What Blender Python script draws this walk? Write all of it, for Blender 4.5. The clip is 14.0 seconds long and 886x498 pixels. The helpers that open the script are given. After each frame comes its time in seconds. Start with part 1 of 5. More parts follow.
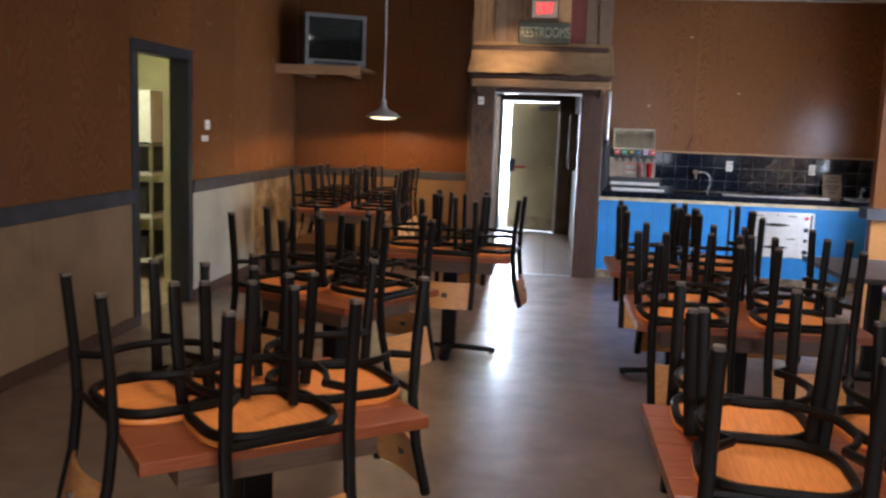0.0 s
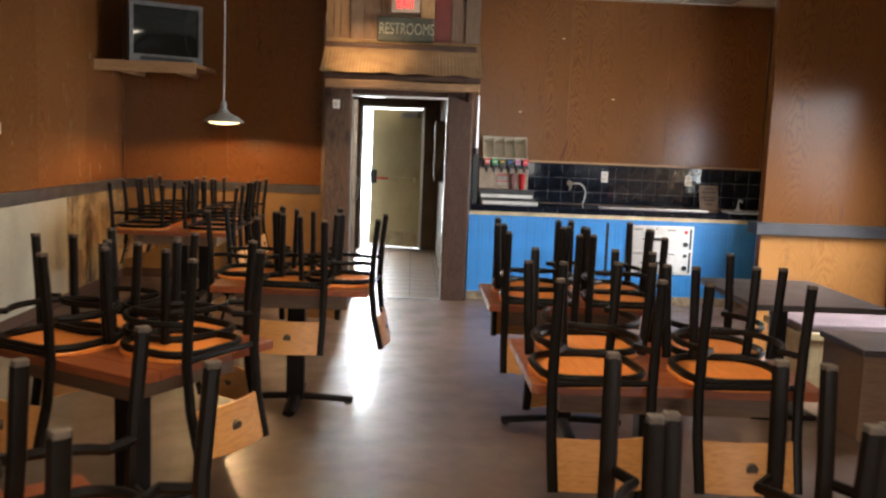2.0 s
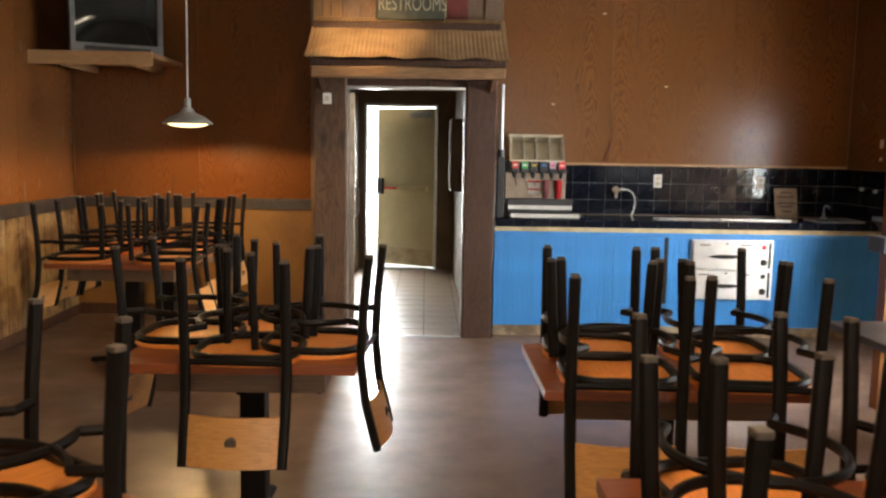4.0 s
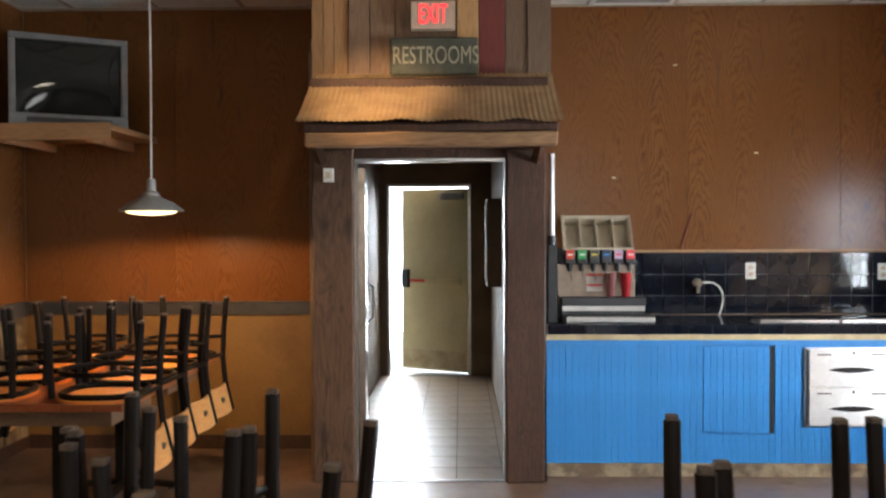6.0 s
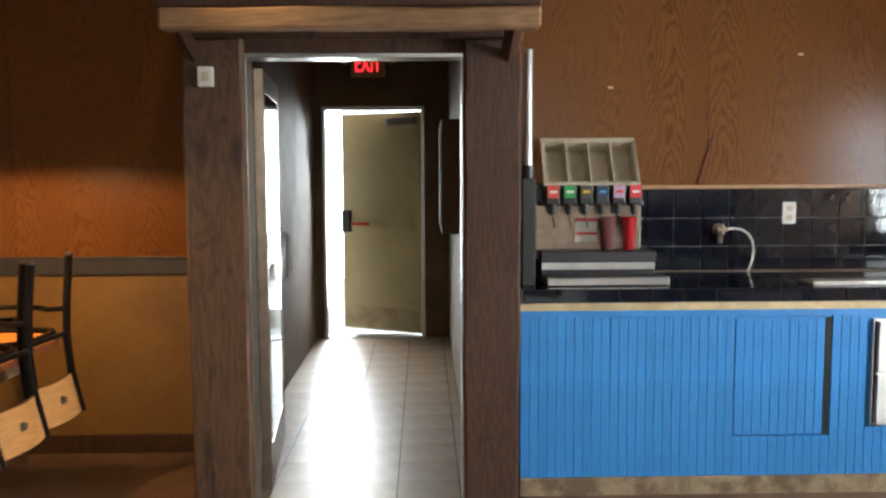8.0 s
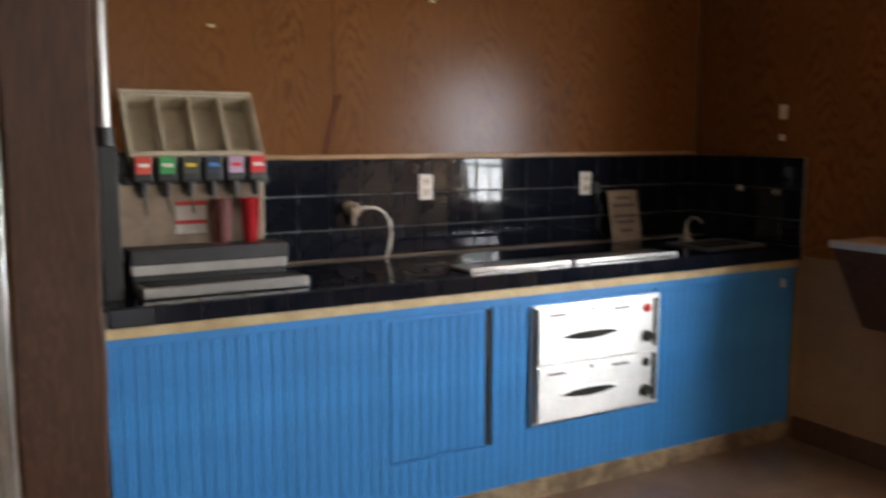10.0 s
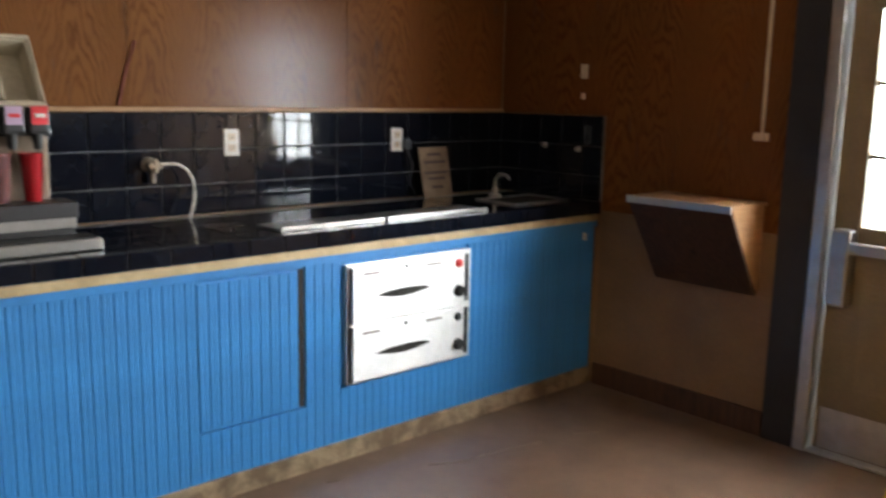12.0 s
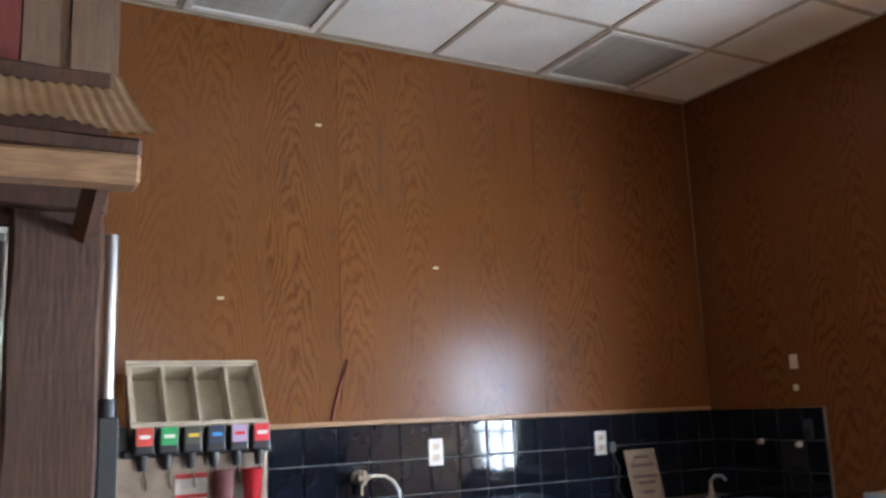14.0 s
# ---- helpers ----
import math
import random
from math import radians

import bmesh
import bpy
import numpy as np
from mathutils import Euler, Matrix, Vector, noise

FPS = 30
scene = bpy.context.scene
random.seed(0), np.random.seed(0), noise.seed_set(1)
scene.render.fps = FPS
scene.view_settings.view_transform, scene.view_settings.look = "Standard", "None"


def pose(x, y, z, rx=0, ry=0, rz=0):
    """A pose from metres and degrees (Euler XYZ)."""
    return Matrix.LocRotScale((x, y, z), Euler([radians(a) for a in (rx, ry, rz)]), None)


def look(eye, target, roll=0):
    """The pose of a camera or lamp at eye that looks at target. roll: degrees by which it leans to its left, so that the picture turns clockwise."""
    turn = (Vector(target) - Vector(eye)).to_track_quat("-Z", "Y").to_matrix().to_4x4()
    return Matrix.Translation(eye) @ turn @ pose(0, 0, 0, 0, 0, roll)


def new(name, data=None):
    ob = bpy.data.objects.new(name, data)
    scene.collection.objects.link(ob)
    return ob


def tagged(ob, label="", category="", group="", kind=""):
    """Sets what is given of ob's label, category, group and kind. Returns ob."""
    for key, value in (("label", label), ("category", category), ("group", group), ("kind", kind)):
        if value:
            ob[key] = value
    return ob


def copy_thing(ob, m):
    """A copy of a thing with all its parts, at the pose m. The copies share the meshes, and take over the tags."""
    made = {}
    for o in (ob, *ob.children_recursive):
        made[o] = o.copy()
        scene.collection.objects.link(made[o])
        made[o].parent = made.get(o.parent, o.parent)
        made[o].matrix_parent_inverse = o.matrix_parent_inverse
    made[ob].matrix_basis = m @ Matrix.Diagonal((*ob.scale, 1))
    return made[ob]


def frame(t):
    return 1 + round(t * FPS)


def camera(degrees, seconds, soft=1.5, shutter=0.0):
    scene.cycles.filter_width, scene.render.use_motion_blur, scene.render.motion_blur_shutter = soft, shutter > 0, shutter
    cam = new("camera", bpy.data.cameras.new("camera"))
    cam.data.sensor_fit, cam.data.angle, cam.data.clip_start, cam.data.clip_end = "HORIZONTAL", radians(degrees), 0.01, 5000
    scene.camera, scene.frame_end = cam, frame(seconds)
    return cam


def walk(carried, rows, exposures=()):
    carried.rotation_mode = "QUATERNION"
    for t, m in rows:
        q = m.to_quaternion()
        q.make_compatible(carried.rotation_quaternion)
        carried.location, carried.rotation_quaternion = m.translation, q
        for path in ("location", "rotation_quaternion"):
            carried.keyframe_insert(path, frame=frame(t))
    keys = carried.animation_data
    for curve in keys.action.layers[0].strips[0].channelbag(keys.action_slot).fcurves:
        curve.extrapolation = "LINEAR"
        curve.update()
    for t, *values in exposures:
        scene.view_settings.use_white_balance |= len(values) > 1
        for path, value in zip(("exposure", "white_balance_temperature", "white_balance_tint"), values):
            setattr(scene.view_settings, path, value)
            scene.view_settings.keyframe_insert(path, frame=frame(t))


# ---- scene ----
cam = camera(54.1, 14.0, soft=2.4, shutter=0.4)
PATH = [
    (0, (0.467, -0.172, 1.617), (0.241, 1.795, 1.335), 2.1),
    (0.5, (0.383, 0.009, 1.606), (0.305, 1.989, 1.333), 2.9),
    (1, (0.387, 0.211, 1.594), (0.381, 2.188, 1.289), 3.0),
    (1.5, (0.481, 0.552, 1.602), (0.533, 2.538, 1.373), 2.4),
    (2, (0.471, 0.866, 1.577), (0.551, 2.849, 1.332), 2.3),
    (2.2, (0.452, 1.035, 1.579), (0.558, 3.022, 1.381), 2.5),
    (4.3, (0.53, 2.725, 1.525), (0.535, 4.712, 1.292), -0.0),
    (4.5, (0.582, 2.851, 1.536), (0.52, 4.844, 1.381), 0.1),
    (5, (0.522, 3.257, 1.532), (0.553, 5.256, 1.528), 0.4),
    (5.5, (0.5, 3.684, 1.546), (0.601, 5.682, 1.537), -0.2),
    (6, (0.531, 4.102, 1.555), (0.491, 6.102, 1.514), -0.2),
    (6.5, (0.492, 4.538, 1.541), (0.506, 6.536, 1.461), 0.1),
    (7, (0.507, 4.907, 1.506), (0.576, 6.897, 1.323), -0.4),
    (7.2, (0.541, 5.07, 1.515), (0.561, 7.06, 1.317), -0.3),
    (9.5, (0.673, 6.593, 1.495), (1.248, 8.503, 1.349), -0.1),
    (10, (0.68, 6.769, 1.498), (1.662, 8.493, 1.24), 0.1),
    (10.5, (0.715, 6.808, 1.502), (1.992, 8.322, 1.2), 0.5),
    (11, (0.711, 6.834, 1.487), (2.152, 8.177, 1.141), 1.4),
    (11.5, (0.705, 6.842, 1.483), (2.158, 8.171, 1.132), 2.0),
    (12, (0.709, 6.827, 1.489), (2.035, 8.283, 1.139), 1.1),
    (12.5, (0.69, 6.88, 1.506), (1.882, 8.484, 1.446), 0.5),
    (13, (0.684, 6.858, 1.52), (1.847, 8.484, 1.593), -0.3),
    (13.5, (0.712, 6.805, 1.465), (1.797, 8.444, 1.842), -1.5),
    (14, (0.708, 6.785, 1.452), (1.669, 8.502, 1.816), -2.15),
]
EXPOSURES = [(0, -0.15, 5450, 13), (1, -0.07, 6050, 11), (2, 0.05, 6400, 10), (4.5, 0.05, 6800, 9), (5.5, -0.04, 6400, 9), (6.5, -0.08, 6000, 8), (7, -0.12, 6250, 7), (9.5, -0.42, 6500, 9), (10, -0.52, 6650, 12), (11, -0.15, 6600, 11),
             (12, -0.3, 6500, 9), (12.5, -0.42, 6700, 10), (13, -0.05, 6250, 10), (13.5, 0.38, 6500, 10), (14, 0.3, 5550, 9)]
walk(cam, [(t, look(eye, target, roll)) for t, eye, target, roll in PATH], EXPOSURES)

# ---- light ----
SUN_EL, SUN_AZ = 48.0, 28.0
world = bpy.data.worlds.new("world")
scene.world = world
world.use_nodes = True
wn = world.node_tree
sky = wn.nodes.new("ShaderNodeTexSky")
sky.sky_type, sky.sun_disc = "NISHITA", False
sky.sun_elevation, sky.sun_rotation = radians(SUN_EL), radians(SUN_AZ)
wn.nodes["Background"].inputs["Strength"].default_value = 0.15
wn.links.new(sky.outputs[0], wn.nodes["Background"].inputs["Color"])


def lamp(name, kind, power, colour, m, **more):
    data = bpy.data.lights.new(name, kind)
    data.energy, data.color = power, colour
    for key, value in more.items():
        if key == "angle":
            data.angle = value
        elif key == "radius":
            data.shadow_soft_size = value
        elif key == "size":
            data.shape, data.size, data.size_y = "RECTANGLE", value[0], value[1]
        elif key == "cone":
            data.spot_size, data.spot_blend = value
    ob = new(name, data)
    ob.matrix_world = m
    return ob


sun_dir = Vector((math.sin(radians(SUN_AZ)) * math.cos(radians(SUN_EL)), math.cos(radians(SUN_AZ)) * math.cos(radians(SUN_EL)), math.sin(radians(SUN_EL))))
lamp("sun", "SUN", 4.0, (1.0, 0.95, 0.86), look(sun_dir * 30, (0, 0, 0)), angle=radians(0.5))
# daylight of the shop front behind, of the glazed side door, of the open back door and of the window beside the booths
front = lamp("front_daylight", "AREA", 62, (1.0, 0.96, 0.9), look((2.0, -3.1, 1.75), (0.8, 2.5, 0.0)), size=(3.4, 1.9))
front.data.spread = radians(115)
lamp("side_door_daylight", "AREA", 230, (0.9, 0.96, 1.0), look((4.41, 7.925, 1.43), (2.6, 7.925, 1.1)), size=(0.76, 0.94))
back = lamp("back_door_daylight", "AREA", 18, (0.9, 0.97, 1.0), look((-0.15, 13.58, 1.1), (0.15, 10.6, 0.0)), size=(0.14, 1.9))
back.data.spread = radians(80)
# the pendant, the spot of the ceiling track and the ceiling lamp of the back room
lamp("pendant_bulb", "SPOT", 85, (1.0, 0.62, 0.28), look((-1.33, 9.30, 1.645), (-1.33, 9.30, 0)), radius=0.02, cone=(radians(170), 0.2))
lamp("track_spot", "SPOT", 110, (1.0, 0.66, 0.34), look((-0.06, 8.52, 2.93), (0.02, 9.35, 2.3)), radius=0.03, cone=(radians(58), 0.8))
booth = lamp("booth_window_daylight", "AREA", 75, (0.95, 0.97, 1.0), look((4.42, 6.2, 1.65), (3.2, 7.0, 0.2)), size=(1.0, 1.3))
booth.data.spread = radians(120)
# assumed ceiling panels out of view, added to light the upturned seats from above
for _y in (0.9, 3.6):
    lamp("added_ceiling_lamp", "AREA", 40, (1.0, 0.86, 0.66), look((0.5, _y, 3.1), (0.5, _y, 0)), size=(0.5, 1.1))
lamp("back_room_lamp", "AREA", 60, (1.0, 0.95, 0.55), look((-3.8, 7.4, 2.6), (-3.8, 7.4, 0)), size=(0.6, 1.2))


# ---- materials ----
def mat(name, colour, rough=0.5, metal=0.0):
    m = bpy.data.materials.new(name)
    m.use_nodes = True
    b = m.node_tree.nodes["Principled BSDF"]
    b.inputs["Base Color"].default_value = (*colour, 1)
    b.inputs["Roughness"].default_value = rough
    b.inputs["Metallic"].default_value = metal
    return m


def node(m, kind, **values):
    n = m.node_tree.nodes.new(kind)
    for key, value in values.items():
        n.inputs[key].default_value = value
    return n


def link(m, a, b):
    m.node_tree.links.new(a, b)


def coords(m, scale):
    tc = node(m, "ShaderNodeTexCoord")
    mp = node(m, "ShaderNodeMapping", Scale=scale)
    link(m, tc.outputs["Object"], mp.inputs["Vector"])
    return mp.outputs["Vector"]


def shift_by_object(m, vec, amount):
    info = node(m, "ShaderNodeObjectInfo")
    mul = node(m, "ShaderNodeMath")
    mul.operation = "MULTIPLY"
    mul.inputs[1].default_value = amount
    link(m, info.outputs["Random"], mul.inputs[0])
    add = node(m, "ShaderNodeVectorMath")
    add.operation = "ADD"
    link(m, vec, add.inputs[0])
    link(m, mul.outputs[0], add.inputs[1])
    return add.outputs[0]


def ramp(m, fac, stops):
    r = node(m, "ShaderNodeValToRGB")
    els = r.color_ramp.elements
    while len(els) < len(stops):
        els.new(0.5)
    for e, (p, c) in zip(els, stops):
        e.position, e.color = p, (*c, 1)
    link(m, fac, r.inputs["Fac"])
    return r.outputs["Color"]


def mix(m, kind, fac, a, b):
    n = node(m, "ShaderNodeMix")
    n.data_type, n.blend_type = "RGBA", kind
    if isinstance(fac, float):
        n.inputs["Factor"].default_value = fac
    else:
        link(m, fac, n.inputs["Factor"])
    for key, v in (("A", a), ("B", b)):
        sock = [s for s in n.inputs if s.name == key and s.type == "RGBA"][0]
        if isinstance(v, tuple):
            sock.default_value = (*v, 1)
        else:
            link(m, v, sock)
    return [s for s in n.outputs if s.type == "RGBA"][0]


def bump(m, height, strength, distance=0.002):
    b = node(m, "ShaderNodeBump", Strength=strength, Distance=distance)
    link(m, height, b.inputs["Height"])
    link(m, b.outputs[0], m.node_tree.nodes["Principled BSDF"].inputs["Normal"])


def set_colour(m, out):
    link(m, out, m.node_tree.nodes["Principled BSDF"].inputs["Base Color"])


def set_rough(m, fac, lo, hi):
    r = node(m, "ShaderNodeMapRange")
    r.inputs["To Min"].default_value, r.inputs["To Max"].default_value = lo, hi
    link(m, fac, r.inputs["Value"])
    link(m, r.outputs[0], m.node_tree.nodes["Principled BSDF"].inputs["Roughness"])


def wood(name, light, dark, axis="z", rough=(0.3, 0.5), grain=7.0, vary=0.25, relief=0.15, knots=True, arches=1.0, flecks=False):
    """Wood with long figure along one axis, fine pores and a tint for each board."""
    m = mat(name, light)
    long = {"x": (0.09, 1, 1), "y": (1, 0.09, 1), "z": (1, 1, 0.09)}[axis]
    broad = {"x": (0.16, 1, 1), "y": (1, 0.16, 1), "z": (1, 1, 0.16)}[axis] if flecks else long
    v = shift_by_object(m, coords(m, tuple(grain * s for s in broad)), 37.0)
    big = node(m, "ShaderNodeTexNoise", Scale=1.0, Detail=4.0, Roughness=0.55, Distortion=0.9 * arches)
    link(m, v, big.inputs["Vector"])
    rings = node(m, "ShaderNodeMath")
    rings.operation = "MULTIPLY"
    rings.inputs[1].default_value = 11.0
    link(m, big.outputs["Fac"], rings.inputs[0])
    saw = node(m, "ShaderNodeMath")
    saw.operation = "PINGPONG"
    saw.inputs[1].default_value = 0.5
    link(m, rings.outputs[0], saw.inputs[0])
    fine_v = shift_by_object(m, coords(m, tuple(grain * 14 * s for s in long)), 11.0)
    fine = node(m, "ShaderNodeTexNoise", Scale=1.0, Detail=3.0)
    link(m, fine_v, fine.inputs["Vector"])
    mid = tuple(0.55 * a + 0.45 * b for a, b in zip(light, dark))
    figure = ramp(m, saw.outputs[0], [(0.0, tuple(0.48 * a + 0.46 * b for a, b in zip(light, dark)) if flecks else mid), (0.5, light), (1.0, light)])
    pores = ramp(m, fine.outputs["Fac"], [(0.35, (0.62, 0.55, 0.5)), (0.55, (1, 1, 1))])
    c = mix(m, "MULTIPLY", 0.5, figure, pores)
    patch = node(m, "ShaderNodeTexNoise", Scale=1.3, Detail=2.0)
    link(m, coords(m, (1, 1, 0.6)), patch.inputs["Vector"])
    c = mix(m, "MIX", ramp(m, patch.outputs["Fac"], [(0.25, (0, 0, 0)), (0.85, (0.55, 0.55, 0.55))]), c, dark)
    if knots:
        kv = shift_by_object(m, coords(m, tuple(2.4 * s for s in {"x": (0.35, 1, 1), "y": (1, 0.35, 1), "z": (1, 1, 0.35)}[axis])), 5.0)
        k = node(m, "ShaderNodeTexVoronoi", Scale=1.4)
        link(m, kv, k.inputs["Vector"])
        c = mix(m, "MIX", ramp(m, k.outputs["Distance"], [(0.03, (0.75, 0.75, 0.75)), (0.12, (0, 0, 0))]), c, tuple(0.45 * x for x in dark))
    info = node(m, "ShaderNodeObjectInfo")
    c = mix(m, "MULTIPLY", vary, c, ramp(m, info.outputs["Random"], [(0.0, (0.6, 0.56, 0.52)), (1.0, (1.25, 1.2, 1.15))]))
    set_colour(m, c)
    m.node_tree.nodes["Principled BSDF"].inputs["Roughness"].default_value = sum(rough) / 2
    if flecks:
        fk = node(m, "ShaderNodeTexNoise", Scale=1.0, Detail=3.0, Roughness=0.6)
        link(m, shift_by_object(m, coords(m, (17, 17, 3.0)), 3.0), fk.inputs["Vector"])
        c = mix(m, "MIX", ramp(m, fk.outputs["Fac"], [(0.6, (0, 0, 0)), (0.74, (0.75, 0.75, 0.75))]), c, tuple(0.4 * q for q in dark))
        set_colour(m, c)
    bump(m, fine.outputs["Fac"], relief)
    return m


def worn(name, light, dark, rough=(0.4, 0.7), scale=3.0, metal=0.0, relief=0.1, fine=60.0, contrast=(0.4, 0.68)):
    """A surface with broad stains and fine grain."""
    m = mat(name, light, metal=metal)
    a = node(m, "ShaderNodeTexNoise", Scale=scale, Detail=6.0, Roughness=0.6, Distortion=0.3)
    link(m, coords(m, (1, 1, 1)), a.inputs["Vector"])
    b = node(m, "ShaderNodeTexNoise", Scale=fine, Detail=3.0)
    link(m, coords(m, (1, 1, 1)), b.inputs["Vector"])
    c = ramp(m, a.outputs["Fac"], [(contrast[0], light), (contrast[1], dark)])
    c = mix(m, "MULTIPLY", 0.35, c, ramp(m, b.outputs["Fac"], [(0.3, (0.7, 0.7, 0.7)), (0.7, (1.1, 1.1, 1.1))]))
    info = node(m, "ShaderNodeObjectInfo")
    c = mix(m, "MULTIPLY", 0.2, c, ramp(m, info.outputs["Random"], [(0.0, (0.75, 0.75, 0.75)), (1.0, (1.15, 1.15, 1.15))]))
    set_colour(m, c)
    set_rough(m, a.outputs["Fac"], *rough)
    bump(m, b.outputs["Fac"], relief)
    return m


def glow(name, colour, strength):
    m = mat(name, colour)
    b = m.node_tree.nodes["Principled BSDF"]
    b.inputs["Emission Color"].default_value = (*colour, 1)
    b.inputs["Emission Strength"].default_value = strength
    return m


def calc(m, op, a, b=None):
    """One step of arithmetic between sockets or numbers."""
    n = node(m, "ShaderNodeMath")
    n.operation = op
    for k, v in enumerate((a, b)):
        if v is None:
            continue
        if isinstance(v, (int, float)):
            n.inputs[k].default_value = v
        else:
            link(m, v, n.inputs[k])
    return n.outputs[0]


def plywood(name, light, dark, leaf=0.31, gloss=0.3):
    """Rotary-cut veneer: leaves side by side, each with cathedral arches in its heart and straight grain at its edges."""
    m = mat(name, light)
    xyz = node(m, "ShaderNodeSeparateXYZ")
    link(m, coords(m, (1, 1, 1)), xyz.inputs[0])
    across = calc(m, "ADD", xyz.outputs["X"], xyz.outputs["Y"])
    number = calc(m, "FLOOR", calc(m, "DIVIDE", across, leaf))
    chance = node(m, "ShaderNodeTexWhiteNoise")
    chance.noise_dimensions = "1D"
    link(m, number, chance.inputs["W"])
    heart = calc(m, "SUBTRACT", calc(m, "FRACT", calc(m, "DIVIDE", across, leaf)), calc(m, "ADD", calc(m, "MULTIPLY", chance.outputs["Value"], 0.5), 0.25))
    heart = calc(m, "MULTIPLY", heart, leaf)
    warp = node(m, "ShaderNodeTexNoise", Scale=1.0, Detail=4.0, Roughness=0.6)
    link(m, coords(m, (5.5, 5.5, 1.6)), warp.inputs["Vector"])
    wide = node(m, "ShaderNodeTexNoise", Scale=1.0, Detail=2.0)
    link(m, coords(m, (2.2, 2.2, 0.5)), wide.inputs["Vector"])
    height = calc(m, "ADD", calc(m, "MULTIPLY", calc(m, "MULTIPLY", heart, heart), 24.0), xyz.outputs["Z"])
    height = calc(m, "ADD", height, calc(m, "MULTIPLY", warp.outputs["Fac"], 0.85))
    height = calc(m, "ADD", height, calc(m, "MULTIPLY", chance.outputs["Value"], 7.0))
    rings = calc(m, "PINGPONG", calc(m, "MULTIPLY", height, 10.5), 0.5)
    fine = node(m, "ShaderNodeTexNoise", Scale=1.0, Detail=3.0)
    link(m, coords(m, (150, 150, 7)), fine.inputs["Vector"])
    line = calc(m, "ADD", calc(m, "MULTIPLY", rings, 1.5), calc(m, "MULTIPLY", calc(m, "SUBTRACT", fine.outputs["Fac"], 0.5), 0.55))
    figure = ramp(m, line, [(0.02, dark), (0.2, tuple(0.55 * a + 0.45 * b for a, b in zip(light, dark))), (0.5, light)])
    plain = tuple(0.78 * a + 0.22 * b for a, b in zip(light, dark))
    c = mix(m, "MIX", ramp(m, wide.outputs["Fac"], [(0.34, (0.85, 0.85, 0.85)), (0.66, (0.2, 0.2, 0.2))]), plain, figure)
    fleck = node(m, "ShaderNodeTexNoise", Scale=1.0, Detail=3.0, Roughness=0.6)
    link(m, coords(m, (24, 24, 3.4)), fleck.inputs["Vector"])
    c = mix(m, "MIX", ramp(m, fleck.outputs["Fac"], [(0.61, (0, 0, 0)), (0.76, (0.7, 0.7, 0.7))]), c, tuple(0.5 * q for q in dark))
    tone = node(m, "ShaderNodeTexNoise", Scale=0.8, Detail=3.0)
    link(m, coords(m, (1, 1, 0.5)), tone.inputs["Vector"])
    c = mix(m, "MULTIPLY", 0.8, c, ramp(m, tone.outputs["Fac"], [(0.3, (0.78, 0.74, 0.7)), (0.7, (1.12, 1.12, 1.12))]))
    info = node(m, "ShaderNodeObjectInfo")
    c = mix(m, "MULTIPLY", 0.25, c, ramp(m, info.outputs["Random"], [(0.0, (0.68, 0.64, 0.6)), (1.0, (1.2, 1.17, 1.14))]))
    set_colour(m, c)
    set_rough(m, fleck.outputs["Fac"], 0.14, 0.34)
    m.node_tree.nodes["Principled BSDF"].inputs["Specular IOR Level"].default_value = gloss
    bump(m, line, 0.12, 0.001)
    return m


M_PLY = plywood("lacquered_oak_plywood", (0.185, 0.073, 0.0225), (0.1, 0.034, 0.0105), gloss=0.16)
# plywood colour raised to carry the light on the lower partition
M_PLY_LIT = plywood("lightened_oak_plywood", (0.42, 0.2, 0.065), (0.3, 0.13, 0.038))
M_BARN = wood("weathered_barn_wood", (0.30, 0.19, 0.11), (0.12, 0.07, 0.04), "z", (0.6, 0.85), 9.0, 0.6, 0.6)
M_BARN_X = wood("weathered_beam_wood", (0.36, 0.2, 0.09), (0.14, 0.075, 0.035), "x", (0.6, 0.85), 9.0, 0.4, 0.6)
M_BARN_TAN = wood("tan_barn_wood", (0.5, 0.29, 0.12), (0.28, 0.14, 0.055), "z", (0.5, 0.8), 9.0, 0.4, 0.5)
M_BARN_RED = wood("red_barn_wood", (0.2, 0.035, 0.025), (0.1, 0.02, 0.015), "z", (0.6, 0.8), 9.0, 0.2, 0.5)
M_BARN_GREY = wood("grey_barn_wood", (0.2, 0.125, 0.075), (0.1, 0.06, 0.036), "z", (0.6, 0.85), 9.0, 0.5, 0.6)
M_POST = wood("rough_dark_post_wood", (0.092, 0.037, 0.0165), (0.02, 0.008, 0.004), "z", (0.55, 0.8), 6.5, 0.3, 1.0, arches=1.6, flecks=True)
M_POST_L = wood("weathered_brown_post_wood", (0.15, 0.076, 0.037), (0.035, 0.0165, 0.0085), "z", (0.6, 0.85), 6.5, 0.3, 1.0, arches=1.6, flecks=True)
M_TABLE = wood("red_brown_table_wood", (0.33, 0.09, 0.03), (0.18, 0.042, 0.016), "x", (0.2, 0.38), 10.0, 0.25, 0.06, knots=False)
M_SEAT = wood("orange_birch_plywood", (0.9, 0.3, 0.055), (0.76, 0.22, 0.036), "y", (0.35, 0.5), 9.0, 0.2, 0.06, knots=False)
M_BACK = wood("tan_birch_plywood", (0.7, 0.33, 0.1), (0.52, 0.22, 0.065), "x", (0.35, 0.5), 9.0, 0.2, 0.06, knots=False)
M_SHELF = wood("pale_shelf_wood", (0.45, 0.26, 0.12), (0.3, 0.16, 0.07), "x", (0.4, 0.6), 9.0, 0.2, 0.1)
M_FRAME = worn("black_powder_coat", (0.009, 0.0062, 0.0045), (0.013, 0.009, 0.0065), (0.36, 0.5), 8.0)
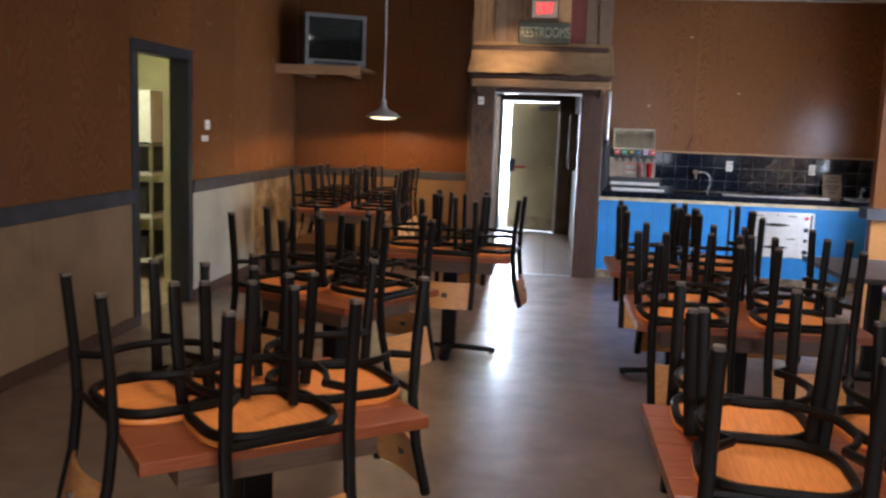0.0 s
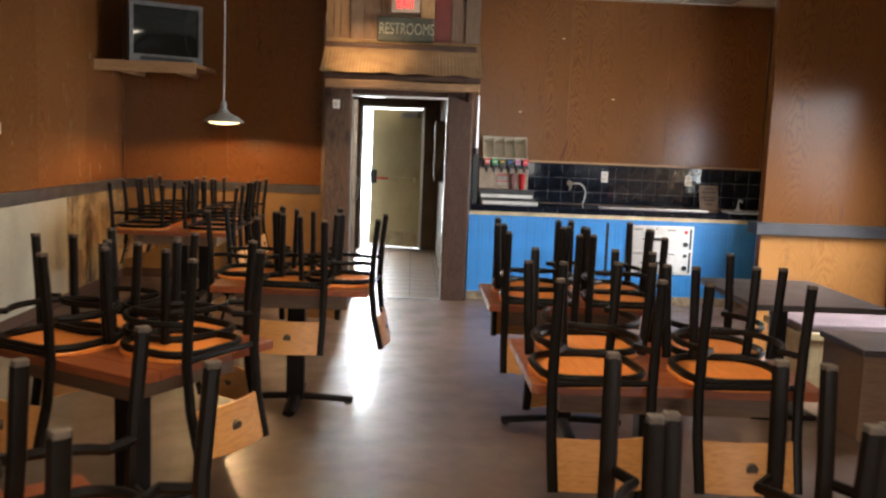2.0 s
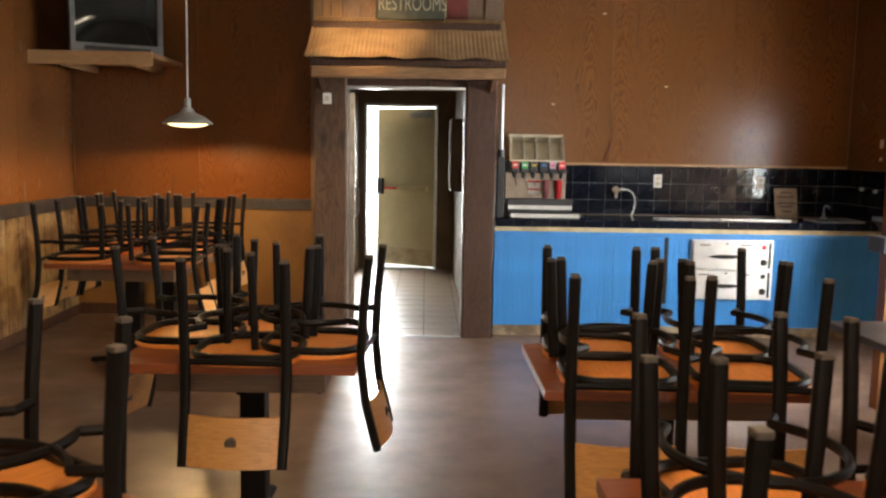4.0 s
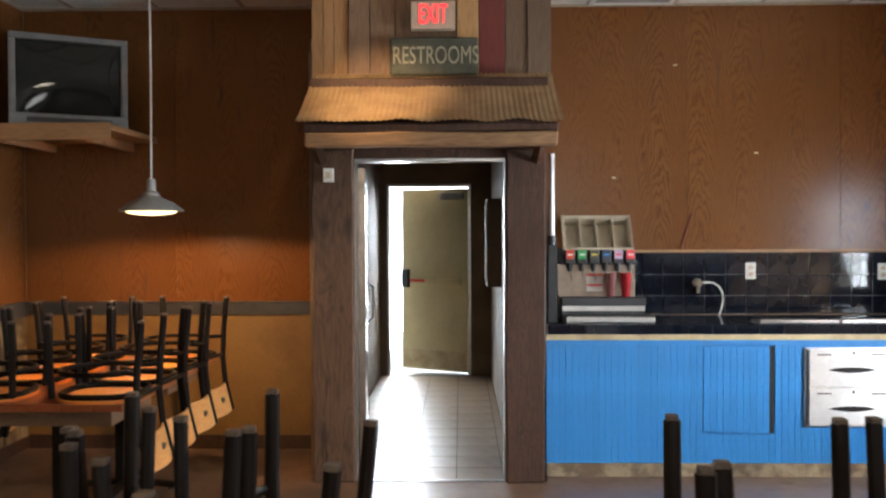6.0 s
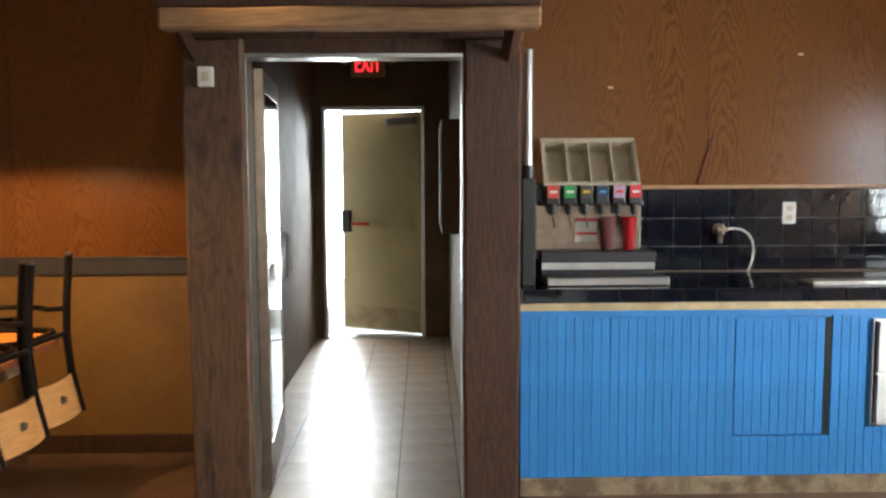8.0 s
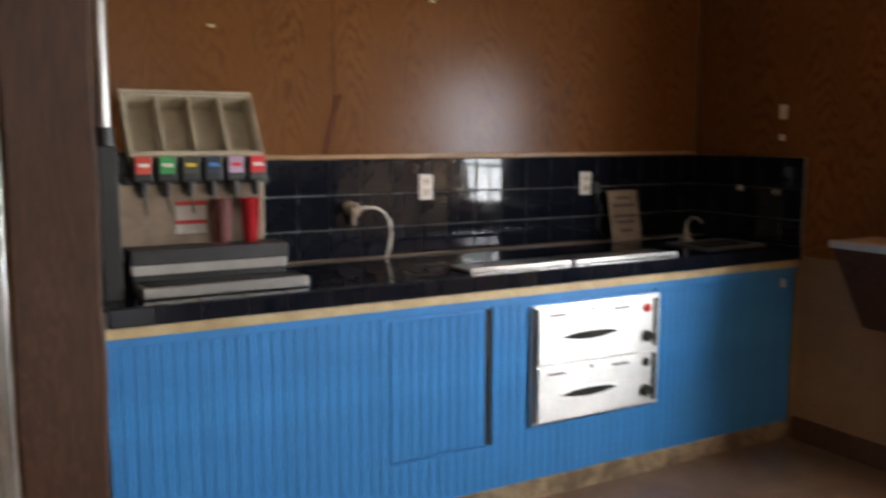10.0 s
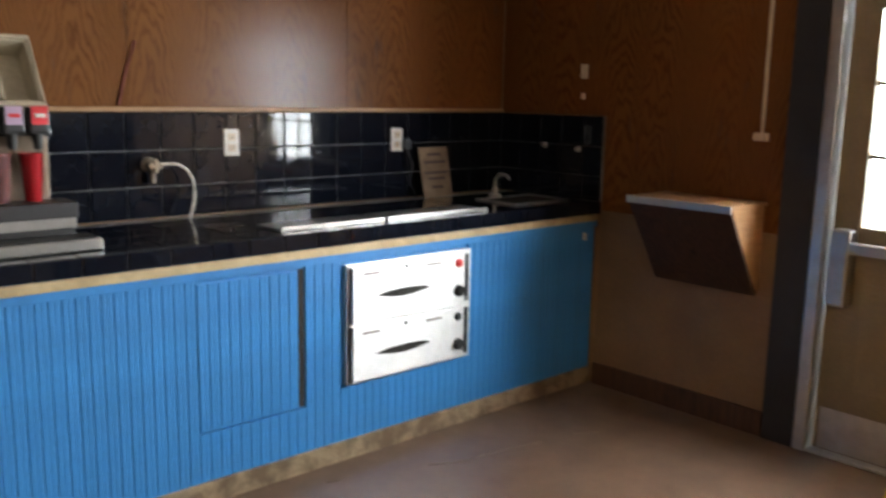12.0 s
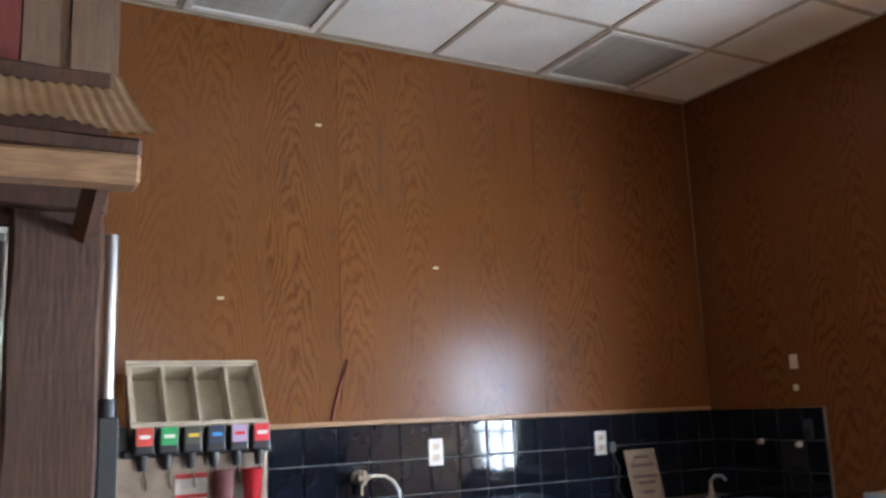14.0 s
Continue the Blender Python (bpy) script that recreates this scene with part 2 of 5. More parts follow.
M_GLIDE = worn("grey_rubber_glide", (0.13, 0.09, 0.06), (0.06, 0.045, 0.034), (0.6, 0.8), 30.0)
M_RAIL = worn("dark_grey_painted_rail", (0.042, 0.039, 0.042), (0.026, 0.024, 0.026), (0.4, 0.6), 6.0)
M_MUSTARD = worn("mustard_painted_wainscot", (0.25, 0.13, 0.035), (0.17, 0.085, 0.024), (0.45, 0.65), 2.0)
M_WHITE = worn("off_white_wainscot", (0.38, 0.33, 0.24), (0.3, 0.25, 0.18), (0.4, 0.6), 1.6)
M_TANW = worn("tan_wainscot", (0.24, 0.145, 0.07), (0.17, 0.1, 0.047), (0.45, 0.65), 1.6)
M_PATCH = worn("peeled_wainscot", (0.33, 0.23, 0.12), (0.15, 0.085, 0.038), (0.5, 0.8), 3.5, contrast=(0.42, 0.58))
# trace of blue in the black, put in for the reflected sky
M_TILE_B = worn("glossy_black_tile", (0.006, 0.008, 0.014), (0.01, 0.012, 0.018), (0.03, 0.07), 5.0, relief=0.02, fine=14.0)
M_GROUT = worn("grey_grout", (0.26, 0.25, 0.24), (0.12, 0.115, 0.11), (0.6, 0.85), 9.0)
M_GROUT_F = worn("dark_floor_grout", (0.1, 0.085, 0.07), (0.05, 0.042, 0.035), (0.7, 0.9), 9.0)
M_BLUE = worn("blue_painted_beadboard", (0.045, 0.26, 0.62), (0.035, 0.2, 0.5), (0.35, 0.5), 2.5, relief=0.05)
M_CREAM = worn("cream_painted_trim", (0.6, 0.47, 0.26), (0.42, 0.3, 0.15), (0.45, 0.65), 6.0)
M_KICK = worn("dirty_cream_toe_board", (0.34, 0.25, 0.15), (0.14, 0.09, 0.05), (0.5, 0.8), 7.0, contrast=(0.4, 0.6))
M_WARM = worn("bright_brushed_steel", (0.8, 0.79, 0.77), (0.7, 0.69, 0.67), (0.4, 0.48), 12.0, 1.0, 0.04, 200.0)
_t = node(M_WARM, "ShaderNodeTangent")
_t.direction_type, _t.axis = "RADIAL", "Z"
link(M_WARM, _t.outputs[0], M_WARM.node_tree.nodes["Principled BSDF"].inputs["Tangent"])
M_WARM.node_tree.nodes["Principled BSDF"].inputs["Anisotropic"].default_value = 0.7
M_WARM.node_tree.nodes["Principled BSDF"].inputs["Anisotropic Rotation"].default_value = 0.25
for _m in (M_FRAME,):
    _m.node_tree.nodes["Principled BSDF"].inputs["Specular IOR Level"].default_value = 0.13
M_PLATE = worn("dull_brown_steel", (0.29, 0.23, 0.18), (0.2, 0.155, 0.12), (0.3, 0.42), 9.0, 1.0, 0.05, 200.0)
M_STEEL = worn("brushed_stainless_steel", (0.62, 0.61, 0.59), (0.5, 0.49, 0.47), (0.24, 0.36), 12.0, 1.0, 0.05, 200.0)
M_ALU = worn("satin_aluminium", (0.6, 0.59, 0.57), (0.5, 0.49, 0.47), (0.25, 0.4), 12.0, 1.0, 0.05, 200.0)
M_BLACK = worn("black_plastic", (0.015, 0.015, 0.016), (0.025, 0.025, 0.025), (0.35, 0.5), 12.0)
# near-black for small dark parts, and painted in for shade in gaps and hollows
M_DARK = worn("dark_parts_and_shade", (0.02, 0.017, 0.014), (0.012, 0.01, 0.009), (0.7, 0.9), 4.0)
M_BIN = worn("beige_plastic", (0.5, 0.43, 0.31), (0.42, 0.35, 0.25), (0.4, 0.55), 9.0)
M_PLASTIC_W = worn("white_plastic", (0.75, 0.72, 0.66), (0.66, 0.62, 0.55), (0.35, 0.5), 9.0)
M_IVORY = worn("ivory_plate", (0.62, 0.5, 0.36), (0.52, 0.4, 0.28), (0.35, 0.5), 9.0)
M_PLANK_CEIL = worn("white_ceiling_tile", (0.8, 0.77, 0.7), (0.7, 0.66, 0.58), (0.8, 0.95), 2.0, relief=0.5, fine=90.0)
M_TBAR = worn("tan_aged_grid_bar", (0.42, 0.34, 0.24), (0.32, 0.25, 0.17), (0.5, 0.7), 6.0)
M_VENT = worn("dusty_grey_vent", (0.33, 0.29, 0.24), (0.22, 0.19, 0.15), (0.6, 0.8), 6.0)
M_CORR = worn("olive_brown_corridor_paint", (0.19, 0.125, 0.068), (0.125, 0.08, 0.042), (0.6, 0.8), 2.0)
M_DOOR = worn("beige_steel_door_paint", (0.62, 0.52, 0.28), (0.52, 0.43, 0.22), (0.35, 0.5), 2.0)
M_DOOR2 = worn("olive_brown_door_paint", (0.22, 0.17, 0.1), (0.17, 0.13, 0.075), (0.4, 0.55), 2.0)
M_CASING = worn("dark_blue_grey_casing", (0.02, 0.019, 0.021), (0.012, 0.011, 0.012), (0.4, 0.6), 3.0)
M_RED = mat("red_plastic", (0.6, 0.03, 0.03), 0.35)
M_YELLOW = worn("yellow_plastic", (0.75, 0.5, 0.02), (0.62, 0.4, 0.02), (0.35, 0.5), 9.0)
M_TILE_F = worn("tan_ceramic_floor_tile", (0.38, 0.265, 0.17), (0.28, 0.19, 0.115), (0.32, 0.48), 3.0, relief=0.1)
M_TIN = worn("rusty_corrugated_tin", (0.46, 0.31, 0.16), (0.3, 0.18, 0.085), (0.45, 0.65), 3.0, 0.3, 0.2)
M_SHADE = worn("grey_enamel_shade", (0.3, 0.29, 0.26), (0.22, 0.21, 0.19), (0.35, 0.5), 8.0)
M_BULB = glow("lit_bulb", (1.0, 0.72, 0.32), 25.0)
M_SKYGLOW = glow("glowing_daylight_sheet", (0.88, 0.96, 1.0), 9.0)
# glow that stands in for the lit inside of the pendant shade
M_UNDERSIDE = glow("lit_shade_underside", (1.0, 0.78, 0.4), 3.0)
# glow of the ceiling panels added out of view
M_ADDED_PANEL = glow("added_lit_panel", (1.0, 0.88, 0.68), 3.0)
M_EXIT = glow("exit_letters", (1.0, 0.03, 0.04), 2.2)
M_SIGN = worn("grey_green_sign_board", (0.085, 0.085, 0.055), (0.05, 0.05, 0.035), (0.6, 0.8), 9.0)
M_LETTER = worn("faded_cream_letter", (0.42, 0.38, 0.26), (0.3, 0.26, 0.17), (0.6, 0.8), 20.0)
M_CUSHION = worn("mauve_vinyl", (0.2, 0.15, 0.16), (0.15, 0.11, 0.12), (0.35, 0.5), 6.0)
M_LAMINATE = worn("dark_laminate", (0.06, 0.047, 0.042), (0.04, 0.032, 0.03), (0.25, 0.4), 6.0)
M_BOOTH = wood("brown_booth_wood", (0.2, 0.11, 0.06), (0.11, 0.06, 0.03), "x", (0.4, 0.6), 8.0, 0.2)
M_TVBODY = worn("silver_grey_tv_plastic", (0.16, 0.155, 0.145), (0.12, 0.115, 0.11), (0.4, 0.5), 12.0)
M_SCREEN = mat("tv_glass", (0.012, 0.014, 0.013), 0.06)
M_PANE = mat("dark_tinted_glass", (0.012, 0.014, 0.012), 0.09)
M_PANE.node_tree.nodes["Principled BSDF"].inputs["Specular IOR Level"].default_value = 0.3
M_PAPER = worn("tan_card", (0.24, 0.17, 0.11), (0.16, 0.1, 0.06), (0.6, 0.8), 12.0)
M_BAR = mat("faded_print", (0.08, 0.05, 0.04), 0.7)
M_HOSE = mat("milky_hose", (0.7, 0.66, 0.58), 0.3)
M_CONCRETE_OUT = worn("pale_outdoor_concrete", (0.5, 0.48, 0.44), (0.4, 0.38, 0.34), (0.7, 0.9), 0.6)
M_PLAIN = worn("brown_plaster", (0.3, 0.17, 0.08), (0.22, 0.12, 0.055), (0.5, 0.7), 2.0)
M_KITCHEN = worn("cream_kitchen_wall", (0.6, 0.56, 0.32), (0.5, 0.45, 0.25), (0.4, 0.6), 2.0)

M_TILE_B.node_tree.nodes["Principled BSDF"].inputs["Specular IOR Level"].default_value = 0.36

# glass lets light through with a clean surface
M_GLASS = mat("clear_glass", (1, 1, 1), 0.02)
M_GLASS.node_tree.nodes["Principled BSDF"].inputs["Transmission Weight"].default_value = 1.0

# red tumbler, clear-coloured
M_CUP = mat("red_tumbler", (0.55, 0.02, 0.03), 0.15)
M_CUP.node_tree.nodes["Principled BSDF"].inputs["Transmission Weight"].default_value = 0.4

M_CUP_PALE = mat("pale_pink_tumbler", (0.62, 0.3, 0.3), 0.15)
M_CUP_PALE.node_tree.nodes["Principled BSDF"].inputs["Transmission Weight"].default_value = 0.8

# polished brown concrete: clouded stain under an uneven coat of wax
M_FLOOR = mat("polished_stained_concrete", (0.16, 0.09, 0.055), 0.42)
_a = node(M_FLOOR, "ShaderNodeTexNoise", Scale=1.1, Detail=5.0, Roughness=0.55)
link(M_FLOOR, coords(M_FLOOR, (1, 1, 1)), _a.inputs["Vector"])
_b = node(M_FLOOR, "ShaderNodeTexNoise", Scale=7.0, Detail=3.0, Roughness=0.55)
link(M_FLOOR, coords(M_FLOOR, (1, 1, 1)), _b.inputs["Vector"])
_c = ramp(M_FLOOR, _a.outputs["Fac"], [(0.25, (0.105, 0.056, 0.032)), (0.5, (0.145, 0.085, 0.053)), (0.78, (0.2, 0.135, 0.092))])
_g = ramp(M_FLOOR, _b.outputs["Fac"], [(0.3, (0.82, 0.81, 0.8)), (0.7, (1.06, 1.06, 1.06))])
set_colour(M_FLOOR, mix(M_FLOOR, "MULTIPLY", 1.0, _c, _g))
_d = node(M_FLOOR, "ShaderNodeTexNoise", Scale=3.2, Detail=4.0, Roughness=0.6)
link(M_FLOOR, coords(M_FLOOR, (1, 1, 1)), _d.inputs["Vector"])
set_rough(M_FLOOR, _d.outputs["Fac"], 0.3, 0.56)
_f = M_FLOOR.node_tree.nodes["Principled BSDF"]
_w = node(M_FLOOR, "ShaderNodeMapRange", Value=0.5)
_w.inputs["From Min"].default_value, _w.inputs["From Max"].default_value = 0.35, 0.65
_w.inputs["To Min"].default_value, _w.inputs["To Max"].default_value = 0.12, 0.65
link(M_FLOOR, _d.outputs["Fac"], _w.inputs["Value"])
link(M_FLOOR, _w.outputs[0], _f.inputs["Coat Weight"])
_f.inputs["Coat Roughness"].default_value = 0.16
_e = node(M_FLOOR, "ShaderNodeTexNoise", Scale=9.0, Detail=2.0, Roughness=0.5)
link(M_FLOOR, coords(M_FLOOR, (1, 1, 1)), _e.inputs["Vector"])
bump(M_FLOOR, _e.outputs["Fac"], 0.15, 0.003)


# ---- mesh helpers ----
def box(bm, x0, x1, y0, y1, z0, z1, m=None):
    vs = [bm.verts.new(p) for p in ((x0, y0, z0), (x1, y0, z0), (x1, y1, z0), (x0, y1, z0), (x0, y0, z1), (x1, y0, z1), (x1, y1, z1), (x0, y1, z1))]
    for f in ((3, 2, 1, 0), (4, 5, 6, 7), (0, 1, 5, 4), (1, 2, 6, 5), (2, 3, 7, 6), (3, 0, 4, 7)):
        bm.faces.new([vs[i] for i in f])
    if m is not None:
        bmesh.ops.transform(bm, matrix=m, verts=vs)
    return vs


def boxes(*dims, bevel=0.0):
    bm = bmesh.new()
    for d in dims:
        box(bm, *d)
    if bevel:
        bmesh.ops.bevel(bm, geom=bm.edges[:], offset=bevel, segments=2, profile=0.6, affect="EDGES")
    return bm


def prism(bm, outline, z0, z1, m=None):
    lo = [bm.verts.new((x, y, z0)) for x, y in outline]
    hi = [bm.verts.new((x, y, z1)) for x, y in outline]
    n = len(lo)
    bm.faces.new(lo[::-1])
    bm.faces.new(hi)
    for i in range(n):
        bm.faces.new((lo[i], lo[(i + 1) % n], hi[(i + 1) % n], hi[i]))
    if m is not None:
        bmesh.ops.transform(bm, matrix=m, verts=lo + hi)
    return lo + hi


def sweep(bm, points, rx, ry=None, sides=8, closed=False):
    """A tube of elliptical section along points."""
    ry = rx if ry is None else ry
    pts = [Vector(p) for p in points]
    rings, n = [], len(pts)
    up = Vector((0, 0, 1))
    for i, p in enumerate(pts):
        a = pts[(i - 1) % n] if closed or i else p
        b = pts[(i + 1) % n] if closed or i < n - 1 else p
        d = (b - a).normalized()
        side = d.cross(up if abs(d.z) < 0.95 else Vector((0, 1, 0))).normalized()
        other = side.cross(d).normalized()
        rings.append([bm.verts.new(p + side * (rx * math.cos(2 * math.pi * k / sides)) + other * (ry * math.sin(2 * math.pi * k / sides))) for k in range(sides)])
    for i in range(n if closed else n - 1):
        r, s = rings[i], rings[(i + 1) % n]
        for k in range(sides):
            bm.faces.new((r[k], r[(k + 1) % sides], s[(k + 1) % sides], s[k]))
    if not closed:
        bm.faces.new(rings[0][::-1])
        bm.faces.new(rings[-1])
    return bm


def lathe(bm, profile, at=(0, 0, 0), sides=24, m=None):
    """A turned shape; profile of (radius, z)."""
    vs, rings = [], []
    for r, z in profile:
        ring = [bm.verts.new((at[0] + r * math.cos(2 * math.pi * k / sides), at[1] + r * math.sin(2 * math.pi * k / sides), at[2] + z)) for k in range(sides)]
        rings.append(ring)
        vs += ring
    for r, s in zip(rings, rings[1:]):
        for k in range(sides):
            bm.faces.new((r[k], r[(k + 1) % sides], s[(k + 1) % sides], s[k]))
    bm.faces.new(rings[0][::-1])
    bm.faces.new(rings[-1])
    if m is not None:
        bmesh.ops.transform(bm, matrix=m, verts=vs)
    return bm


def mesh_of(name, bm, material, smooth=False):
    bmesh.ops.recalc_face_normals(bm, faces=bm.faces[:])
    me = bpy.data.meshes.new(name)
    bm.to_mesh(me)
    bm.free()
    me.materials.append(material)
    if smooth:
        for p in me.polygons:
            p.use_smooth = True
        me.set_sharp_from_angle(angle=radians(40))
    return me


def thing(name, bm, material, label, category, group="", kind="", smooth=False):
    ob = new(name, mesh_of(name, bm, material, smooth))
    return tagged(ob, label, category, group, kind)


def holder(name, label, category, at=(0, 0, 0), group="", kind=""):
    ob = new(name)
    ob.location = at
    ob.empty_display_size = 0.1
    return tagged(ob, label, category, group, kind)


def part(name, bm, material, parent, label="", smooth=False):
    ob = new(name, mesh_of(name, bm, material, smooth))
    ob.parent = parent
    if label:
        ob["label"] = label
    return ob


def piece(name, me, parent, at):
    ob = new(name, me)
    ob.parent = parent
    ob.location = at
    return ob


def lettering(text, size, m, depth, material, parent, squeeze=1.0):
    cu = bpy.data.curves.new("lettering", "FONT")
    cu.body, cu.size, cu.extrude = text, size, depth
    cu.align_x, cu.align_y = "CENTER", "CENTER"
    tmp = bpy.data.objects.new("lettering", cu)
    scene.collection.objects.link(tmp)
    bpy.context.view_layer.update()
    me = bpy.data.meshes.new_from_object(tmp.evaluated_get(bpy.context.evaluated_depsgraph_get()))
    bpy.data.objects.remove(tmp)
    me.transform(m @ Matrix.Diagonal((squeeze, 1, 1, 1)))
    me.materials.clear()
    me.materials.append(material)
    ob = new("lettering", me)
    ob.parent = parent
    return ob


def wpart(name, bm, material, parent, label="", smooth=False):
    """A part built in the room's coordinates, under a thing that stands elsewhere."""
    bmesh.ops.translate(bm, vec=-parent.location, verts=bm.verts[:])
    return part(name, bm, material, parent, label, smooth)


# ---- plan ----
LEFT, RIGHT, BACK, FRONT, CEIL = -2.60, 4.29, 10.285, -3.0, 3.14
PX, PY = 3.24, 7.645          # corner of the partition beside the booths
COUNTER_Y, TOP = 9.58, 0.965
SPLASH = 1.40

# ---- setting ----
thing("floor", boxes((LEFT - 0.15, RIGHT + 0.15, FRONT - 0.15, 9.47, -0.12, 0.0), (LEFT - 0.15, -0.40, 9.47, BACK, -0.12, 0.0), (1.07, RIGHT + 0.15, 9.47, BACK, -0.12, 0.0)), M_FLOOR,
      "polished brown stained concrete floor", "floor", kind="structure")
thing("ground", boxes((-60, 60, -60, 80, -0.4, -0.16)), M_CONCRETE_OUT, "pale sunlit concrete yard outside", "ground", kind="structure")

left_wall = thing("wall_left", boxes((LEFT - 0.15, LEFT, FRONT, 6.08, 0, CEIL), (LEFT - 0.15, LEFT, 6.08, 7.0, 2.09, CEIL), (LEFT - 0.15, LEFT, 7.0, BACK, 0, CEIL)), M_PLAIN,
                  "wood-panelled side wall with a chair rail", "wall", kind="structure")
back_wall = thing("wall_back", boxes((LEFT - 0.15, -0.36, BACK, BACK + 0.12, 0, CEIL), (-0.36, 1.05, BACK, BACK + 0.12, 2.6, CEIL), (1.05, RIGHT + 0.15, BACK, BACK + 0.12, 0, CEIL)), M_PLAIN,
                  "wood-panelled back wall", "wall", kind="structure")
right_wall = thing("wall_right", boxes((RIGHT, RIGHT + 0.15, FRONT, 5.65, 0, CEIL), (RIGHT, RIGHT + 0.15, 5.65, 6.75, 0, 0.98), (RIGHT, RIGHT + 0.15, 5.65, 6.75, 2.32, CEIL), (RIGHT, RIGHT + 0.15, 6.75, 7.44, 0, CEIL), (RIGHT, RIGHT + 0.15, 7.44, 8.445, 2.07, CEIL), (RIGHT, RIGHT + 0.15, 8.445, BACK, 0, CEIL)), M_PLAIN,
                   "wood-panelled wall with the side exit door", "wall", kind="structure")
PF = PY - 0.09                # face of the partition towards the dining room
partition = thing("wall_partition", boxes((PX, RIGHT, PF, PY, 0, CEIL)), M_PLAIN, "wood-panelled partition beside the booths", "wall", kind="structure")
front_wall = thing("wall_front", boxes((LEFT - 0.15, RIGHT + 0.15, FRONT - 0.15, FRONT, 0, 0.75), (LEFT - 0.15, RIGHT + 0.15, FRONT - 0.15, FRONT, 2.75, CEIL),
                                       (LEFT - 0.15, 0.2, FRONT - 0.15, FRONT, 0.75, 2.75), (3.9, RIGHT + 0.15, FRONT - 0.15, FRONT, 0.75, 2.75)), M_PLAIN, "plain front wall with a wide window opening", "wall", kind="structure")


def panels(parent, spans, plane, sign, along, z0, z1, material=None):
    """Sheets of plywood on a wall, butted with fine seams."""
    for a, b in spans:
        n = max(1, round((b - a) / 1.22))
        w = (b - a) / n
        for i in range(n):
            lo, hi = a + i * w + 0.0015, a + (i + 1) * w - 0.0015
            t0, t1 = sorted((plane, plane + sign * 0.006))
            bm = boxes((lo, hi, t0, t1, z0, z1)) if along == "x" else boxes((t0, t1, lo, hi, z0, z1))
            part("panel", bm, material or M_PLY, parent)


panels(left_wall, [(FRONT, 5.99), (7.085, BACK - 0.01)], LEFT, 1, "y", 1.04, CEIL)
panels(left_wall, [(5.99, 7.085)], LEFT, 1, "y", 2.17, CEIL)
panels(left_wall, [(FRONT, 5.99)], LEFT, 1, "y", 0.0, 0.96, M_TANW)
panels(left_wall, [(7.085, 8.74)], LEFT, 1, "y", 0.0, 0.96, M_WHITE)
for _k in range(14):
    _y = 8.742 + _k * 0.1095
    part("plank", boxes((LEFT, LEFT + 0.006 + 0.003 * (_k % 3), _y, _y + 0.107, 0.0, 0.96), bevel=0.002), M_PATCH, left_wall)
panels(back_wall, [(LEFT + 0.01, -0.41)], BACK, -1, "x", 1.04, CEIL)
panels(back_wall, [(LEFT + 0.01, -0.41)], BACK, -1, "x", 0.0, 0.97, M_MUSTARD)
panels(back_wall, [(1.07, RIGHT - 0.01)], BACK, -1, "x", SPLASH, CEIL)
panels(right_wall, [(8.595, BACK - 0.01)], RIGHT, -1, "y", SPLASH, CEIL)
panels(right_wall, [(8.595, 9.55)], RIGHT, -1, "y", 0.92, SPLASH)
panels(right_wall, [(8.595, 9.55)], RIGHT, -1, "y", 0.0, 0.918, M_TANW)
panels(right_wall, [(7.3, 8.595)], RIGHT, -1, "y", 2.13, CEIL)
panels(partition, [(PX - 0.006, RIGHT)], PF, -1, "x", 1.05, CEIL)
# brightness of the lit lower face is put into the lighter plywood
panels(partition, [(PX - 0.006, RIGHT)], PF, -1, "x", 0.0, 0.957, M_PLY_LIT)
panels(partition, [(PF, PY)], PX, -1, "y", 1.05, CEIL)
panels(partition, [(PF, PY)], PX, -1, "y", 0.0, 0.957)
panels(right_wall, [(FRONT, 5.64), (6.76, PF - 0.01)], RIGHT, -1, "y", 0.0, CEIL)
panels(right_wall, [(5.64, 6.76)], RIGHT, -1, "y", 0.0, 0.97)
panels(right_wall, [(5.64, 6.76)], RIGHT, -1, "y", 2.33, CEIL)


def rail(parent, dims, cap):
    part("chair_rail", boxes(dims, bevel=0.004), M_RAIL, parent, "dark grey painted chair rail")
    part("rail_cap", boxes(cap, bevel=0.003), M_RAIL, parent)


rail(left_wall, (LEFT + 0.002, LEFT + 0.028, FRONT, 5.985, 0.955, 1.045), (LEFT + 0.002, LEFT + 0.036, FRONT, 5.985, 1.046, 1.06))
rail(left_wall, (LEFT + 0.002, LEFT + 0.028, 7.09, BACK - 0.04, 0.955, 1.045), (LEFT + 0.002, LEFT + 0.036, 7.09, BACK - 0.04, 1.046, 1.06))
rail(back_wall, (LEFT + 0.03, -0.41, BACK - 0.028, BACK - 0.002, 0.965, 1.045), (LEFT + 0.03, -0.41, BACK - 0.036, BACK - 0.002, 1.046, 1.058))
rail(partition, (PX - 0.07, RIGHT - 0.007, PF - 0.07, PF - 0.007, 0.958, 1.036), (PX - 0.078, RIGHT - 0.007, PF - 0.078, PF - 0.007, 1.037, 1.053))
rail(partition, (PX - 0.07, PX - 0.007, PF - 0.006, PY + 0.03, 0.958, 1.036), (PX - 0.078, PX - 0.007, PF - 0.006, PY + 0.035, 1.037, 1.053))
thing("trim", boxes((1.08, RIGHT - 0.01, BACK - 0.026, BACK - 0.008, SPLASH, SPLASH + 0.018), bevel=0.003), M_SHELF, "thin wooden strip above the black tiles", "trim", kind="structure")
